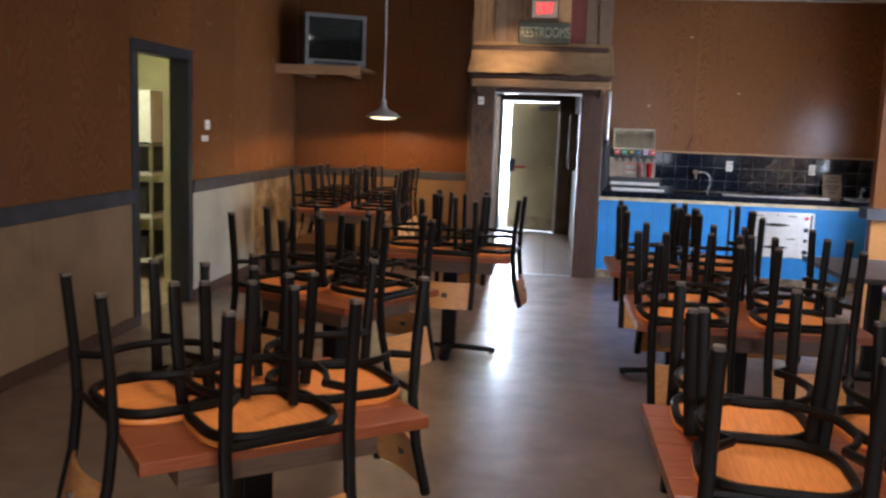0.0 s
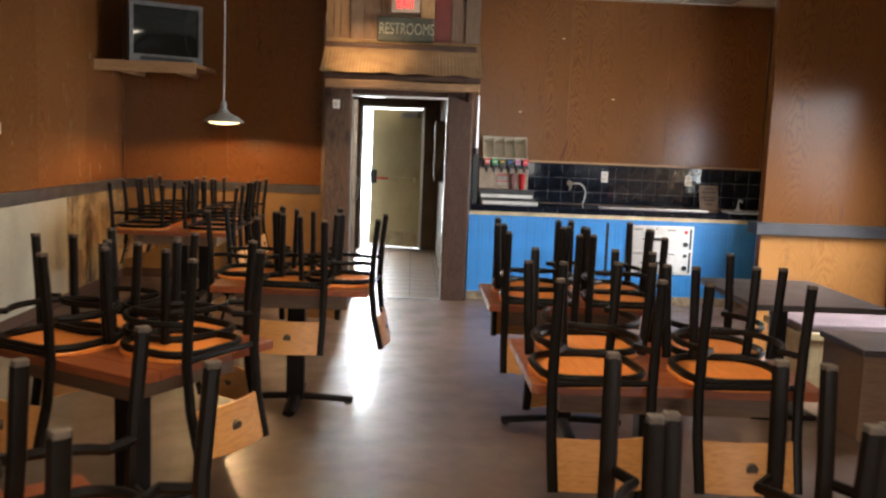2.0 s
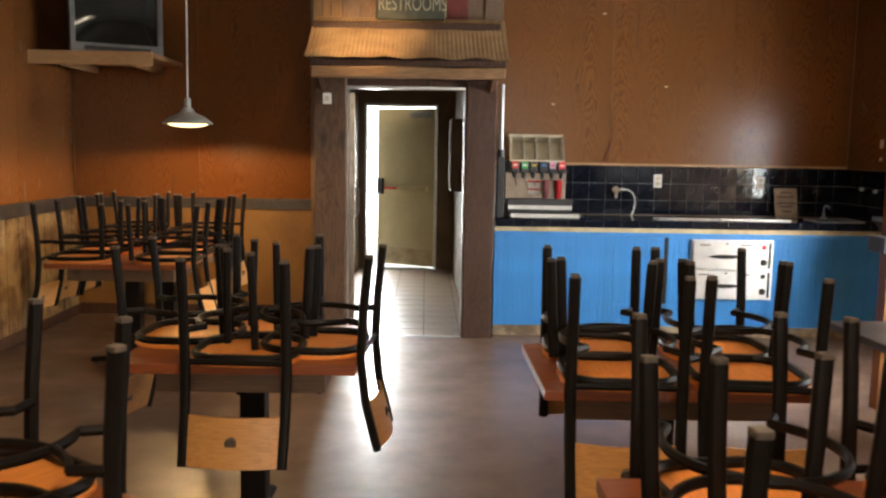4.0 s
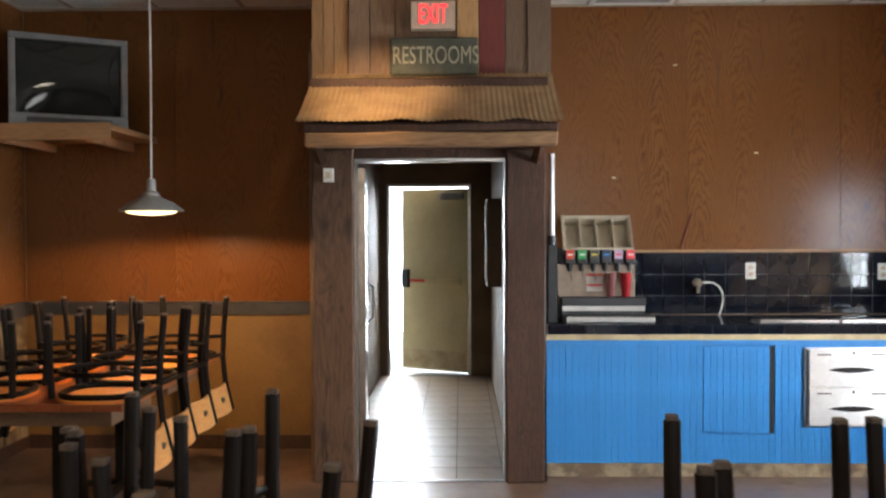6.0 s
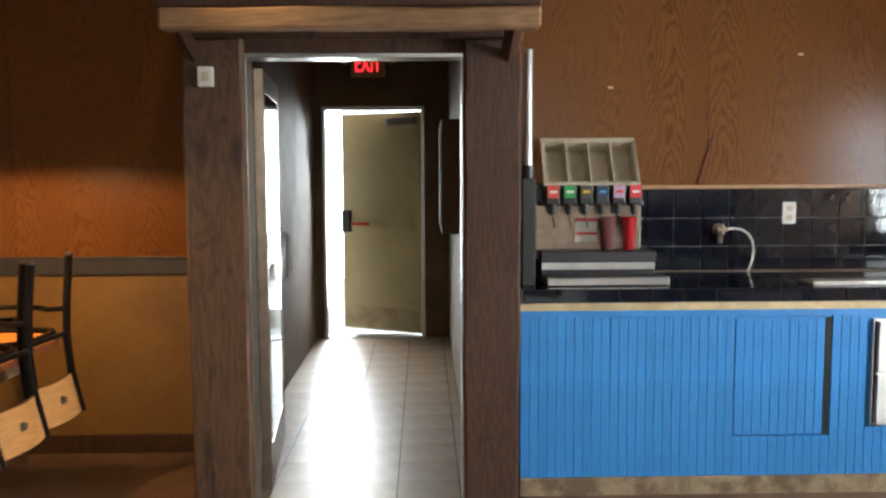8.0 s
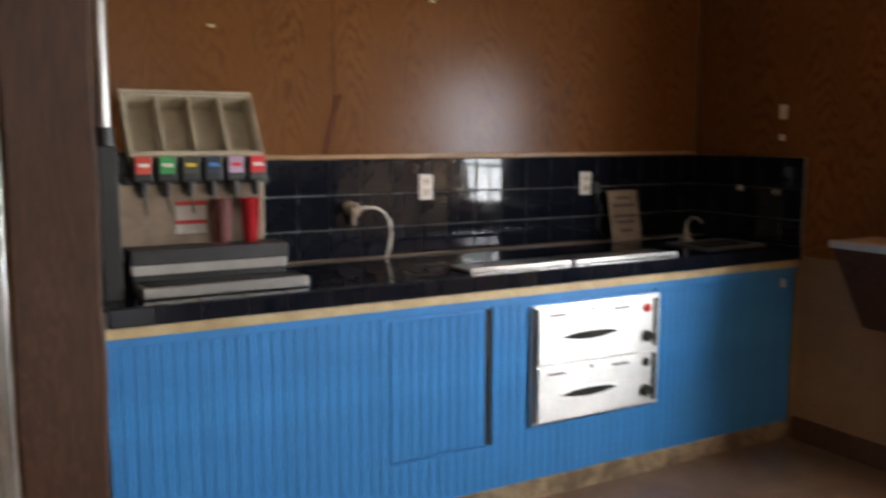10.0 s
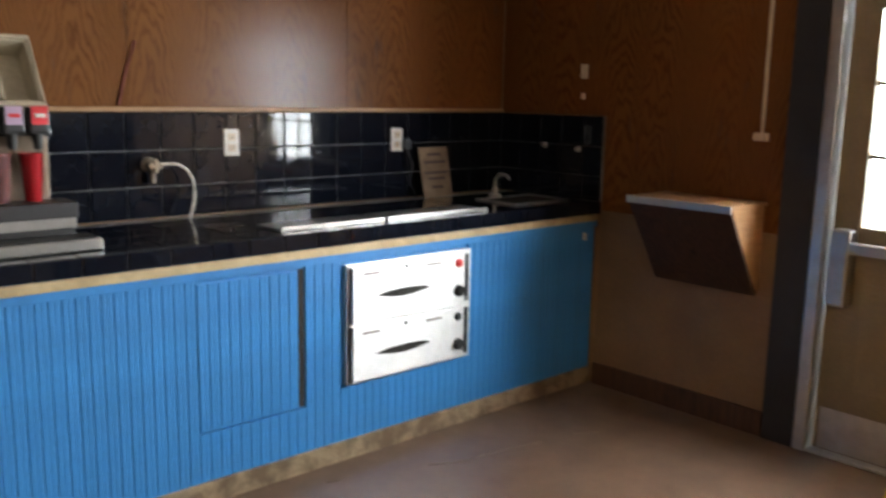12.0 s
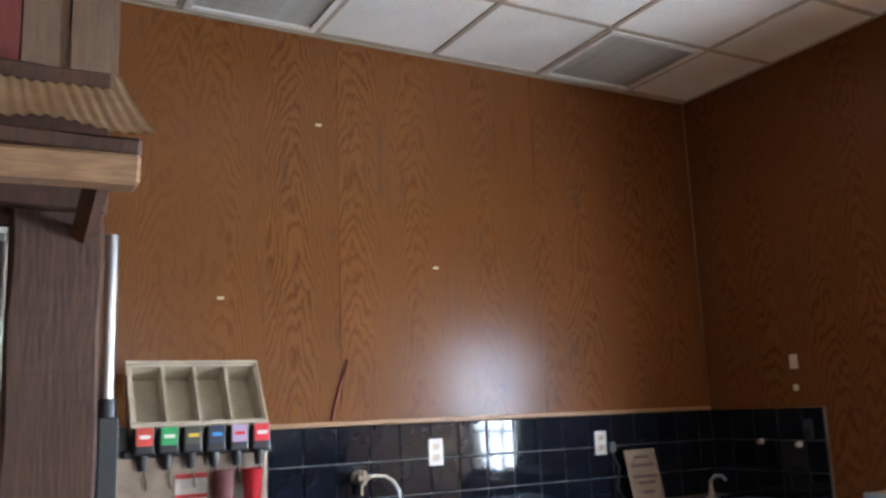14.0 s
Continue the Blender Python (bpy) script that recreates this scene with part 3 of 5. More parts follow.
thing("baseboard", boxes((LEFT + 0.007, LEFT + 0.02, 7.09, BACK - 0.02, 0, 0.09), (LEFT + 0.007, LEFT + 0.02, FRONT, 5.985, 0, 0.09), (LEFT + 0.02, -0.41, BACK - 0.02, BACK - 0.007, 0, 0.1),
                         bevel=0.003), M_POST, "dark scuffed baseboard", "baseboard", kind="structure")

# dark brown also carries the shade at the foot of this wall
thing("baseboard", boxes((RIGHT - 0.022, RIGHT - 0.007, 8.595, 9.55, 0, 0.115), bevel=0.003), M_POST, "dark brown baseboard of the side wall, with the shade there in its colour", "baseboard", kind="structure")

# ceiling: tiles set in a grid of bars
G, GX, GY = 0.605, 2.03, 9.645
bm = bmesh.new()
box(bm, LEFT - 0.15, RIGHT + 0.15, FRONT - 0.15, BACK + 0.12, CEIL + 0.04, CEIL + 0.12)
xs = [GX + G * k for k in range(-9, 6)]
ys = [GY + G * k for k in range(-22, 3)]
VENTS = ((GX - G, GY), (GX + 2 * G, GY), (GX + 2 * G, GY - 4 * G))
for x in xs:
    for y in ys:
        if any(abs(x - a) < 0.01 and abs(y - b) < 0.01 for a, b in VENTS):
            continue
        x0, x1, y0, y1 = max(x, LEFT) + 0.013, min(x + G, RIGHT) - 0.013, max(y, FRONT) + 0.013, min(y + G, BACK) - 0.013
        if x1 - x0 > 0.02 and y1 - y0 > 0.02:
            box(bm, x0, x1, y0, y1, CEIL + 0.006, CEIL + 0.03)
ceiling = thing("ceiling", bm, M_PLANK_CEIL, "white suspended tile ceiling", "ceiling", kind="structure")
bm = bmesh.new()
for x in xs:
    if LEFT < x < RIGHT:
        box(bm, x - 0.0125, x + 0.0125, FRONT, BACK, CEIL, CEIL + 0.008)
for y in ys:
    if FRONT < y < BACK:
        box(bm, LEFT, RIGHT, y - 0.0125, y + 0.0125, CEIL + 0.001, CEIL + 0.009)
for dims in ((LEFT, LEFT + 0.02, FRONT, BACK), (RIGHT - 0.02, RIGHT, PY, BACK), (LEFT, -0.41, BACK - 0.02, BACK), (1.08, RIGHT, BACK - 0.02, BACK)):
    box(bm, *dims, CEIL - 0.004, CEIL + 0.004)
thing("ceiling_grid", bm, M_TBAR, "tan aged metal ceiling grid", "ceiling", kind="structure")
for x, y in VENTS:
    v = holder("ceiling_vent", "dusty grey square air return grille in the ceiling", "vent", (x + G / 2, y + G / 2, CEIL), "ceiling vents")
    h = G / 2 - 0.014
    part("frame", boxes((-h, h, -h, -h + 0.03, -0.006, 0.012), (-h, h, h - 0.03, h, -0.006, 0.012), (-h, -h + 0.03, -h + 0.03, h - 0.03, -0.006, 0.012), (h - 0.03, h, -h + 0.03, h - 0.03, -0.006, 0.012)), M_PLASTIC_W, v)
    part("backing", boxes((-h + 0.03, h - 0.03, -h + 0.03, h - 0.03, 0.02, 0.03)), M_VENT, v)
    bm = boxes((-h + 0.03, h - 0.03, -0.004, 0.004, -0.008, 0.008))
    bmesh.ops.rotate(bm, matrix=Matrix.Rotation(radians(45), 3, "X"), verts=bm.verts[:])
    me = mesh_of("slat", bm, M_VENT)
    for k in range(17):
        piece("slat", me, v, (0, -h + 0.05 + k * (2 * h - 0.1) / 16, 0.006))

# unseen glowing panels, added to go with the lamps over the tables
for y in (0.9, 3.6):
    v = holder("ceiling_light", "added glowing ceiling panel, out of view over the dining tables", "ceiling light", (0.5, y, CEIL), "ceiling lights")
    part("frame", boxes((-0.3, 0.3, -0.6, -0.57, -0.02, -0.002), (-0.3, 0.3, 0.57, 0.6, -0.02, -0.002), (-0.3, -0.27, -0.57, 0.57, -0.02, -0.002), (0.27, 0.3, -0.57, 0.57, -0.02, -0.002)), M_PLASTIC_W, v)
    part("glow_face", boxes((-0.27, 0.27, -0.57, 0.57, -0.012, -0.004)), M_ADDED_PANEL, v, "glowing face of the added ceiling panel")

# ---- corridor to the back door ----
CX0, CX1, CY1 = -0.33, 0.86, 13.42
thing("wall_corridor", boxes((CX0 - 0.1, CX0, 9.62, CY1 + 0.12, 0, 2.7), (CX1, CX1 + 0.1, 9.62, CY1 + 0.12, 0, 2.7), (CX0, -0.24, CY1, CY1 + 0.12, 0, 2.7),
                             (0.63, CX1, CY1, CY1 + 0.12, 0, 2.7), (-0.24, 0.63, CY1, CY1 + 0.12, 2.04, 2.7)), M_CORR, "dim olive-brown corridor walls", "wall", kind="structure")
thing("ceiling_corridor", boxes((CX0 - 0.1, CX1 + 0.1, 9.70, CY1 + 0.12, 2.7, 2.8)), M_PLAIN, "dark corridor ceiling", "ceiling", kind="structure")
corr_floor = thing("floor_corridor", boxes((-0.40, 1.07, 9.47, CY1 + 0.12, -0.12, -0.006)), M_GROUT_F, "tan ceramic tile corridor floor", "floor", kind="structure")

d = holder("back_door", "beige steel exit door standing ajar to daylight", "door", (0.61, CY1 + 0.05, 0), kind="structure")
SW = Matrix.Rotation(radians(-28), 4, "Z")


def swung(bm):
    bmesh.ops.transform(bm, matrix=SW, verts=bm.verts[:])
    return bm


leaf = part("leaf", swung(boxes((-0.83, 0, 0, 0.045, 0.02, 2.02), bevel=0.003)), M_DOOR, d)
part("kick_plate", swung(boxes((-0.81, -0.02, -0.004, -0.001, 0.04, 0.24))), M_CREAM, d, "scuffed pale kick plate")
part("push_bar", swung(boxes((-0.7, -0.08, -0.06, -0.02, 0.98, 1.04), (-0.7, -0.66, -0.02, 0, 0.97, 1.05), (-0.12, -0.08, -0.02, 0, 0.97, 1.05), bevel=0.004)), M_DOOR, d)
part("latch_box", swung(boxes((-0.815, -0.73, -0.05, -0.001, 0.93, 1.13), bevel=0.006)), M_BLACK, d, "black latch box")
part("red_label", swung(boxes((-0.7, -0.5, -0.064, -0.061, 0.995, 1.025))), M_RED, d, "red strip on the push bar")
part("door_closer", swung(boxes((-0.32, -0.04, -0.06, -0.001, 1.9, 1.97), bevel=0.006)), M_ALU, d, "metal door closer")
fr = holder("door_frame", "dark steel frame of the back door", "door frame", (0.2, CY1, 0), kind="structure")
part("jamb", boxes((-0.455, -0.425, -0.03, 0.1, 0, 2.03), bevel=0.003), M_ALU, fr)
part("jamb", boxes((0.415, 0.445, -0.03, 0.1, 0, 2.03), bevel=0.003), M_ALU, fr)
part("head", boxes((-0.455, 0.445, -0.03, 0.1, 2.03, 2.06), bevel=0.003), M_ALU, fr)
part("threshold", boxes((-0.43, 0.42, -0.03, 0.12, -0.006, 0.012), bevel=0.003), M_ALU, fr)


def exit_sign(at, w, h, group):
    s = holder("exit_sign", "cream exit sign with glowing red letters", "exit sign", at, group)
    part("housing", boxes((-w / 2, w / 2, -0.03, 0.03, -h / 2, h / 2), bevel=0.006), M_IVORY, s)
    lettering("EXIT", h * 0.98, pose(0, -0.033, 0, 90), 0.002, M_EXIT, s, 0.52)
    return s


exit_sign((0.16, CY1 - 0.04, 2.42), 0.30, 0.22, "exit signs")
ear = exit_sign((0.365, 9.555, 2.90), 0.275, 0.175, "exit signs")
e2 = holder("emergency_light", "cream twin-head emergency light above the back door", "emergency light", (0.16, CY1 - 0.03, 2.33))
for sx in (-1, 1):
    part("lamp_head", lathe(bmesh.new(), [(0.02, 0), (0.045, 0.03), (0.045, 0.05)], sides=14, m=pose(sx * 0.2, 0, 0.13, 90)), M_IVORY, e2, smooth=True)
part("arm", boxes((-0.2, 0.2, 0.005, 0.028, 0.115, 0.14), bevel=0.003), M_IVORY, e2)
pb = holder("electrical_panel", "grey-green steel breaker panel on the corridor wall", "electrical panel", (CX1, 11.35, 1.1))
part("cabinet", boxes((-0.11, 0, -0.2, 0.2, 0, 0.72), bevel=0.006), M_CORR, pb)
part("door", boxes((-0.12, -0.111, -0.17, 0.17, 0.04, 0.68), bevel=0.002), M_CORR, pb)
gd = holder("inner_door", "open aluminium-framed dark glass door against the corridor wall", "door", (-0.122, 9.635, 0), kind="structure")
gd.rotation_euler = (0, 0, radians(5))
for dims in ((0.0, 0.045, 0, 0.07, 0.02, 1.96), (0.0, 0.045, 0.78, 0.85, 0.02, 1.96), (0.0, 0.045, 0.07, 0.78, 1.86, 1.96), (0.0, 0.045, 0.07, 0.78, 0.02, 0.22), (0.0, 0.045, 0.07, 0.78, 0.93, 1.05)):
    part("rail", boxes(dims, bevel=0.003), M_PLATE, gd)
for z0, z1 in ((0.22, 0.93), (1.05, 1.86)):
    part("pane", boxes((0.036, 0.042, 0.07, 0.78, z0, z1)), M_PANE, gd, "dark reflecting glass")
part("handle", sweep(bmesh.new(), [(0.05, 0.76, 0.9), (0.085, 0.76, 0.93), (0.085, 0.76, 1.15), (0.05, 0.76, 1.18)], 0.009), M_ALU, gd, "aluminium pull handle", True)

# ---- rustic portal ----
portal = holder("restroom_portal", "rustic barn-wood portal with a corrugated tin awning round the corridor doorway", "portal", (0.35, 9.45, 0))


def timber(x0, x1, y0, y1, z0, z1, seed, amount=0.006, cuts=10):
    """A rough hewn timber with uneven faces."""
    bm = boxes((x0, x1, y0, y1, z0, z1))
    bmesh.ops.bevel(bm, geom=bm.edges[:], offset=0.01, segments=1, affect="EDGES")
    long = [e for e in bm.edges if e.calc_length() > 0.5 * max(x1 - x0, z1 - z0)]
    bmesh.ops.subdivide_edges(bm, edges=long, cuts=cuts, use_grid_fill=True)
    for v in bm.verts:
        v.co += noise.noise_vector(v.co * 4 + Vector((seed, seed * 2, 0))) * amount
    return bm


wpart("post", timber(-0.385, -0.125, 9.43, 9.62, 0.0, 2.06, 3.1, 0.011, 26), M_POST_L, portal, "weathered brown knotty post")
wpart("post", timber(0.81, 1.055, 9.43, 9.62, 0.0, 2.06, 7.7, 0.011, 26), M_POST, portal, "dark rough-sawn post")
wpart("head_board", timber(-0.40, 1.07, 9.455, 9.62, 2.062, 2.5, 5.0), M_POST, portal)
wpart("side_board", boxes((-0.40, -0.36, 9.62, BACK - 0.002, 0, 2.6), bevel=0.003), M_POST, portal)
wpart("side_board", boxes((1.025, 1.065, 9.62, BACK - 0.002, 0, 2.6), bevel=0.003), M_POST, portal)
wpart("side_board", boxes((1.02, 1.10, 9.66, BACK - 0.002, 2.6, CEIL - 0.005), bevel=0.003), M_BARN_GREY, portal)
wpart("side_board", boxes((-0.40, -0.32, 9.66, BACK - 0.002, 2.6, CEIL - 0.005), bevel=0.003), M_BARN_GREY, portal)
wpart("backing", boxes((-0.40, 1.10, 9.635, 9.655, 2.5, CEIL - 0.005)), M_DARK, portal)
# near-black board stands in for the shade under the awning
wpart("soffit", boxes((-0.36, 1.06, 9.12, 9.45, 2.135, 2.15)), M_DARK, portal)
wpart("door_trim", boxes((-0.125, -0.117, 9.47, 9.6, 0, 1.985), bevel=0.003), M_ALU, portal, "aluminium door frame edge")
wpart("door_trim", boxes((0.802, 0.81, 9.47, 9.6, 0, 1.985), bevel=0.003), M_ALU, portal, "aluminium door frame edge")
wpart("door_trim", boxes((-0.125, 0.81, 9.47, 9.6, 1.986, 2.006), bevel=0.003), M_ALU, portal, "aluminium door frame edge")
wpart("head_filler", boxes((-0.125, 0.81, 9.475, 9.6, 2.007, 2.075), bevel=0.003), M_POST, portal)
wpart("threshold", boxes((-0.12, 0.80, 9.455, 9.49, 0.0, 0.008), bevel=0.002), M_ALU, portal)
PLANKS = ((-0.405, -0.335, 0), (-0.33, -0.27, 0), (-0.265, -0.175, 0), (-0.17, -0.04, 1), (-0.035, 0.12, 1), (0.125, 0.51, 1), (0.515, 0.65, 0), (0.655, 0.815, 2), (0.82, 0.955, 3), (0.96, 1.105, 3))
for i, (x0, x1, k) in enumerate(PLANKS):
    y = 9.60 + 0.008 * (i % 3)
    wpart("plank", boxes((x0, x1, y, 9.634, 2.45, CEIL - 0.004 - 0.006 * (i % 2)), bevel=0.003), (M_BARN_TAN, M_BARN, M_BARN_RED, M_BARN_GREY)[k], portal)
# awning: a corrugated sheet over a front beam
bm = bmesh.new()
AX0, AX1, NA = -0.40, 1.115, 300
rows = []
for j in range(7):
    f = j / 6
    y, z = 9.60 - 0.60 * f, 2.545 - 0.365 * f - 0.02 * math.sin(math.pi * f)
    rows.append([(AX0 + (AX1 - AX0) * i / NA + 0.0, y, z + 0.0036 * math.sin(2 * math.pi * i / NA * 46) + 0.02 * noise.noise(Vector((i * 0.03, j * 0.5, 2))) * f) for i in range(NA + 1)])
for lift in (0, 0.003):
    grid = [[bm.verts.new((x, y, z + lift)) for x, y, z in r] for r in rows]
    for a, b in zip(grid, grid[1:]):
        for i in range(NA):
            bm.faces.new((a[i], a[i + 1], b[i + 1], b[i]))
wpart("awning_sheet", bm, M_TIN, portal, "aged corrugated tin sheet", True)
wpart("beam", timber(-0.355, 1.085, 9.02, 9.11, 2.04, 2.12, 1.3, 0.008), M_BARN_X, portal, "rough awning beam")
wpart("beam", timber(-0.37, 1.09, 9.05, 9.12, 2.12, 2.175, 4.3, 0.008), M_POST, portal)
for x in (-0.32, 1.0):
    bm = bmesh.new()
    sweep(bm, [(x, 9.10, 2.10), (x, 9.44, 1.98)], 0.035, 0.02, 4)
    wpart("brace", bm, M_POST, portal)

rs = holder("restrooms_sign", "grey-green wooden sign with carved cream letters", "sign", (0.37, 9.58, 2.655))
part("board", timber(-0.275, 0.275, -0.03, 0.0, -0.125, 0.115, 2.2, 0.006, 6), M_SIGN, rs)
lettering("RESTROOMS", 0.155, pose(0.01, -0.036, -0.005, 90), 0.004, M_LETTER, rs, 0.62)
al = holder("door_chime", "small white plastic box on the post", "sensor", (-0.275, 9.424, 1.90))
part("case", boxes((-0.032, 0.032, -0.03, 0.0, -0.042, 0.042), bevel=0.005), M_PLASTIC_W, al)
part("lens", boxes((-0.015, 0.015, -0.033, -0.0305, -0.02, 0.02), bevel=0.001), M_IVORY, al)
pp = holder("vertical_pipe", "white painted vertical pipe with a black collar", "pipe", (1.125, 9.75, TOP))
part("pipe", sweep(bmesh.new(), [(0, 0, 0.54), (0, 0, 1.09)], 0.021, sides=16), M_ALU, pp, smooth=True)
part("collar", sweep(bmesh.new(), [(0, 0, 0.50), (0, 0, 0.56)], 0.03, sides=16), M_BLACK, pp, smooth=True)
part("stub", boxes((-0.03, 0.03, -0.05, 0.05, 0.0, 0.50), bevel=0.004), M_BLACK, pp)

tr = holder("ceiling_track", "black ceiling spotlights on a track", "track light", (0.38, 8.55, CEIL))
part("track", boxes((-0.7, 0.8, -0.018, 0.018, -0.025, 0.0), bevel=0.003), M_PLASTIC_W, tr)
for x in (-0.44, 0.0, 0.5):
    hd = part("spot_head", lathe(bmesh.new(), [(0.02, -0.05), (0.035, -0.045), (0.04, 0.0), (0.04, 0.05), (0.034, 0.052)], sides=16, m=pose(x, 0.0, -0.14, 125)), M_BLACK, tr, smooth=True)
    part("stem", sweep(bmesh.new(), [(x, 0, -0.02), (x, 0, -0.12)], 0.008), M_BLACK, hd)
    part("lens", lathe(bmesh.new(), [(0.03, 0.0505), (0.03, 0.0515)], sides=16, m=pose(x, 0.0, -0.14, 125)), M_BULB if x < -0.2 else M_PLASTIC_W, hd)

# ---- left wall: doorway to the back room, switches ----
dl = holder("back_room_doorway", "dark painted door casing of the lit back room", "door frame", (LEFT, 6.54, 0), kind="structure")
part("casing", boxes((-0.15, 0.02, -0.555, -0.455, 0, 2.085), bevel=0.004), M_CASING, dl)
part("casing", boxes((-0.15, 0.02, 0.455, 0.545, 0, 2.085), bevel=0.004), M_CASING, dl)
part("casing", boxes((-0.15, 0.02, -0.555, 0.545, 2.086, 2.17), bevel=0.004), M_CASING, dl)
thing("wall_back_room", boxes((-4.7, -4.6, 5.0, 9.6, 0, 2.8), (-4.6, LEFT - 0.15, 4.9, 5.0, 0, 2.8), (-4.6, LEFT - 0.15, 9.5, 9.6, 0, 2.8)), M_KITCHEN, "cream walls of the back room", "wall", kind="structure")
thing("floor_back_room", boxes((-4.7, LEFT - 0.15, 4.9, 9.6, -0.1, 0)), M_TILE_F, "plain tan floor of the back room", "floor", kind="structure")
thing("ceiling_back_room", boxes((-4.7, LEFT - 0.15, 4.9, 9.6, 2.8, 2.9)), M_KITCHEN, "plain cream ceiling of the back room", "ceiling", kind="structure")
thing("partition_back_room", boxes((-2.97, LEFT - 0.15, 7.35, 7.45, 0, 2.8)), M_KITCHEN, "cream stub wall in the back room", "wall", kind="structure")
sh = holder("storage_rack", "steel storage rack with dark crates in the back room", "rack", (-3.75, 8.45, 0))
for x in (-0.38, 0.38):
    for y in (-0.5, 0.5):
        part("upright", boxes((x - 0.015, x + 0.015, y - 0.015, y + 0.015, 0, 1.35), bevel=0.002), M_STEEL, sh)
for z in (0.16, 0.6, 1.02):
    part("shelf", boxes((-0.4, 0.4, -0.52, 0.52, z, z + 0.035), bevel=0.004), M_PLASTIC_W, sh)
for z, y, w, h in ((0.197, -0.25, 0.2, 0.2), (0.197, 0.25, 0.18, 0.14), (0.637, -0.2, 0.22, 0.26), (0.637, 0.28, 0.17, 0.2), (1.057, -0.1, 0.25, 0.22)):
    c = holder("crate", "dark plastic storage crate on the rack", "crate", (-3.75, 8.45 + y, z), "crates on the rack")
    part("tub", boxes((-0.3, 0.3, -w, w, 0.0, h), bevel=0.012), M_BLACK, c)
    part("rim", boxes((-0.31, 0.31, -w - 0.01, w + 0.01, h, h + 0.02), bevel=0.004), M_CASING, c)
hood = holder("extractor_hood", "white slanted extractor hood in the back room", "hood", (-3.75, 8.45, 1.35))
bm = bmesh.new()
prism(bm, [(-0.55, 0.0), (0.5, -0.02), (0.5, 0.1), (-0.2, 0.5), (-0.55, 0.5)], -0.4, 0.4, pose(0, 0, 0, 90, 0, 90))
part("canopy", bm, M_PLASTIC_W, hood)
part("lip", boxes((-0.42, 0.42, -0.57, 0.52, -0.04, -0.021), bevel=0.004), M_STEEL, hood)

for nm, lab, y, z, w, h in (("thermostat", "white thermostat on the wood panelling", 7.43, 1.545, 0.09, 0.085), ("light_switch", "white double light switch plate", 7.37, 1.425, 0.12, 0.05)):
    s = holder(nm, lab, nm.replace("_", " "), (LEFT + 0.006, y, z))
    part("plate", boxes((0, 0.014, -w / 2, w / 2, -h / 2, h / 2), bevel=0.003), M_PLASTIC_W, s)
    part("button", boxes((0.014, 0.022, -0.015, 0.015, -0.014, 0.014), bevel=0.002), M_IVORY, s)

# television on its shelf
ts = holder("television_shelf", "wooden corner shelf under the television", "shelf", (-2.1, 9.87, 2.13))
part("board", boxes((LEFT + 2.1 + 0.007, 0.47, -0.42, BACK - 9.87 - 0.007, 0.06, 0.10), bevel=0.004), M_SHELF, ts)
part("front_edge", boxes((LEFT + 2.1 + 0.007, 0.47, -0.44, -0.421, 0.0, 0.105), bevel=0.004), M_SHELF, ts)
part("bracket", boxes((-0.3, -0.26, -0.3, BACK - 9.87 - 0.007, 0.0, 0.058)), M_SHELF, ts)
part("bracket", boxes((0.26, 0.30, -0.3, BACK - 9.87 - 0.007, 0.0, 0.058)), M_SHELF, ts)
tv = holder("television", "old silver-grey tube television, switched off", "television", (-2.06, 9.80, 2.231))
tv.rotation_euler = (0, 0, radians(28))
bm = bmesh.new()
prism(bm, [(-0.34, -0.2), (0.34, -0.2), (0.34, 0.0), (0.2, 0.28), (-0.2, 0.28), (-0.34, 0.0)], 0.0, 0.56)
bmesh.ops.bevel(bm, geom=bm.edges[:], offset=0.015, segments=2, affect="EDGES")
part("body", bm, M_CASING, tv, "dark plastic body")
part("bezel", boxes((-0.35, 0.35, -0.235, -0.201, 0.0, 0.075), (-0.35, 0.35, -0.235, -0.201, 0.535, 0.575), (-0.35, -0.31, -0.235, -0.201, 0.076, 0.534), (0.31, 0.35, -0.235, -0.201, 0.076, 0.534), bevel=0.006), M_TVBODY, tv, "silver-grey front bezel")
bm = bmesh.new()
cols = [[bm.verts.new((-0.315 + 0.63 * i / 12, -0.205 - 0.022 * (1 - (i / 6 - 1) ** 2) * (1 - (j / 5 - 1) ** 2), 0.07 + 0.47 * j / 10)) for j in range(11)] for i in range(13)]
for i in range(12):
    for j in range(10):
        bm.faces.new((cols[i][j], cols[i + 1][j], cols[i + 1][j + 1], cols[i][j + 1]))
part("screen", bm, M_SCREEN, tv, "dark bulging glass screen", True)
part("speaker_grille", boxes((-0.25, 0.25, -0.239, -0.236, 0.02, 0.05)), M_CASING, tv)

# pendant lamp
pl = holder("pendant_lamp", "lit grey enamel pendant lamp on a long cord", "pendant lamp", (-1.33, 9.30, 1.68))
bm = bmesh.new()
lathe(bm, [(0.19, 0.0), (0.185, 0.012), (0.13, 0.055), (0.06, 0.085), (0.05, 0.1), (0.045, 0.1), (0.055, 0.078), (0.125, 0.048), (0.182, 0.004)], sides=40)
bmesh.ops.delete(bm, geom=[f for f in bm.faces if len(f.verts) > 8], context="FACES_ONLY")
part("shade", bm, M_SHADE, pl, smooth=True)
part("socket", lathe(bmesh.new(), [(0.047, 0.09), (0.047, 0.11), (0.028, 0.125), (0.025, 0.19), (0.01, 0.2)], sides=20), M_SHADE, pl, smooth=True)
part("bulb", lathe(bmesh.new(), [(0.012, 0.09), (0.02, 0.085), (0.035, 0.05), (0.03, 0.025), (0.012, 0.012)], sides=16), M_BULB, pl, smooth=True)
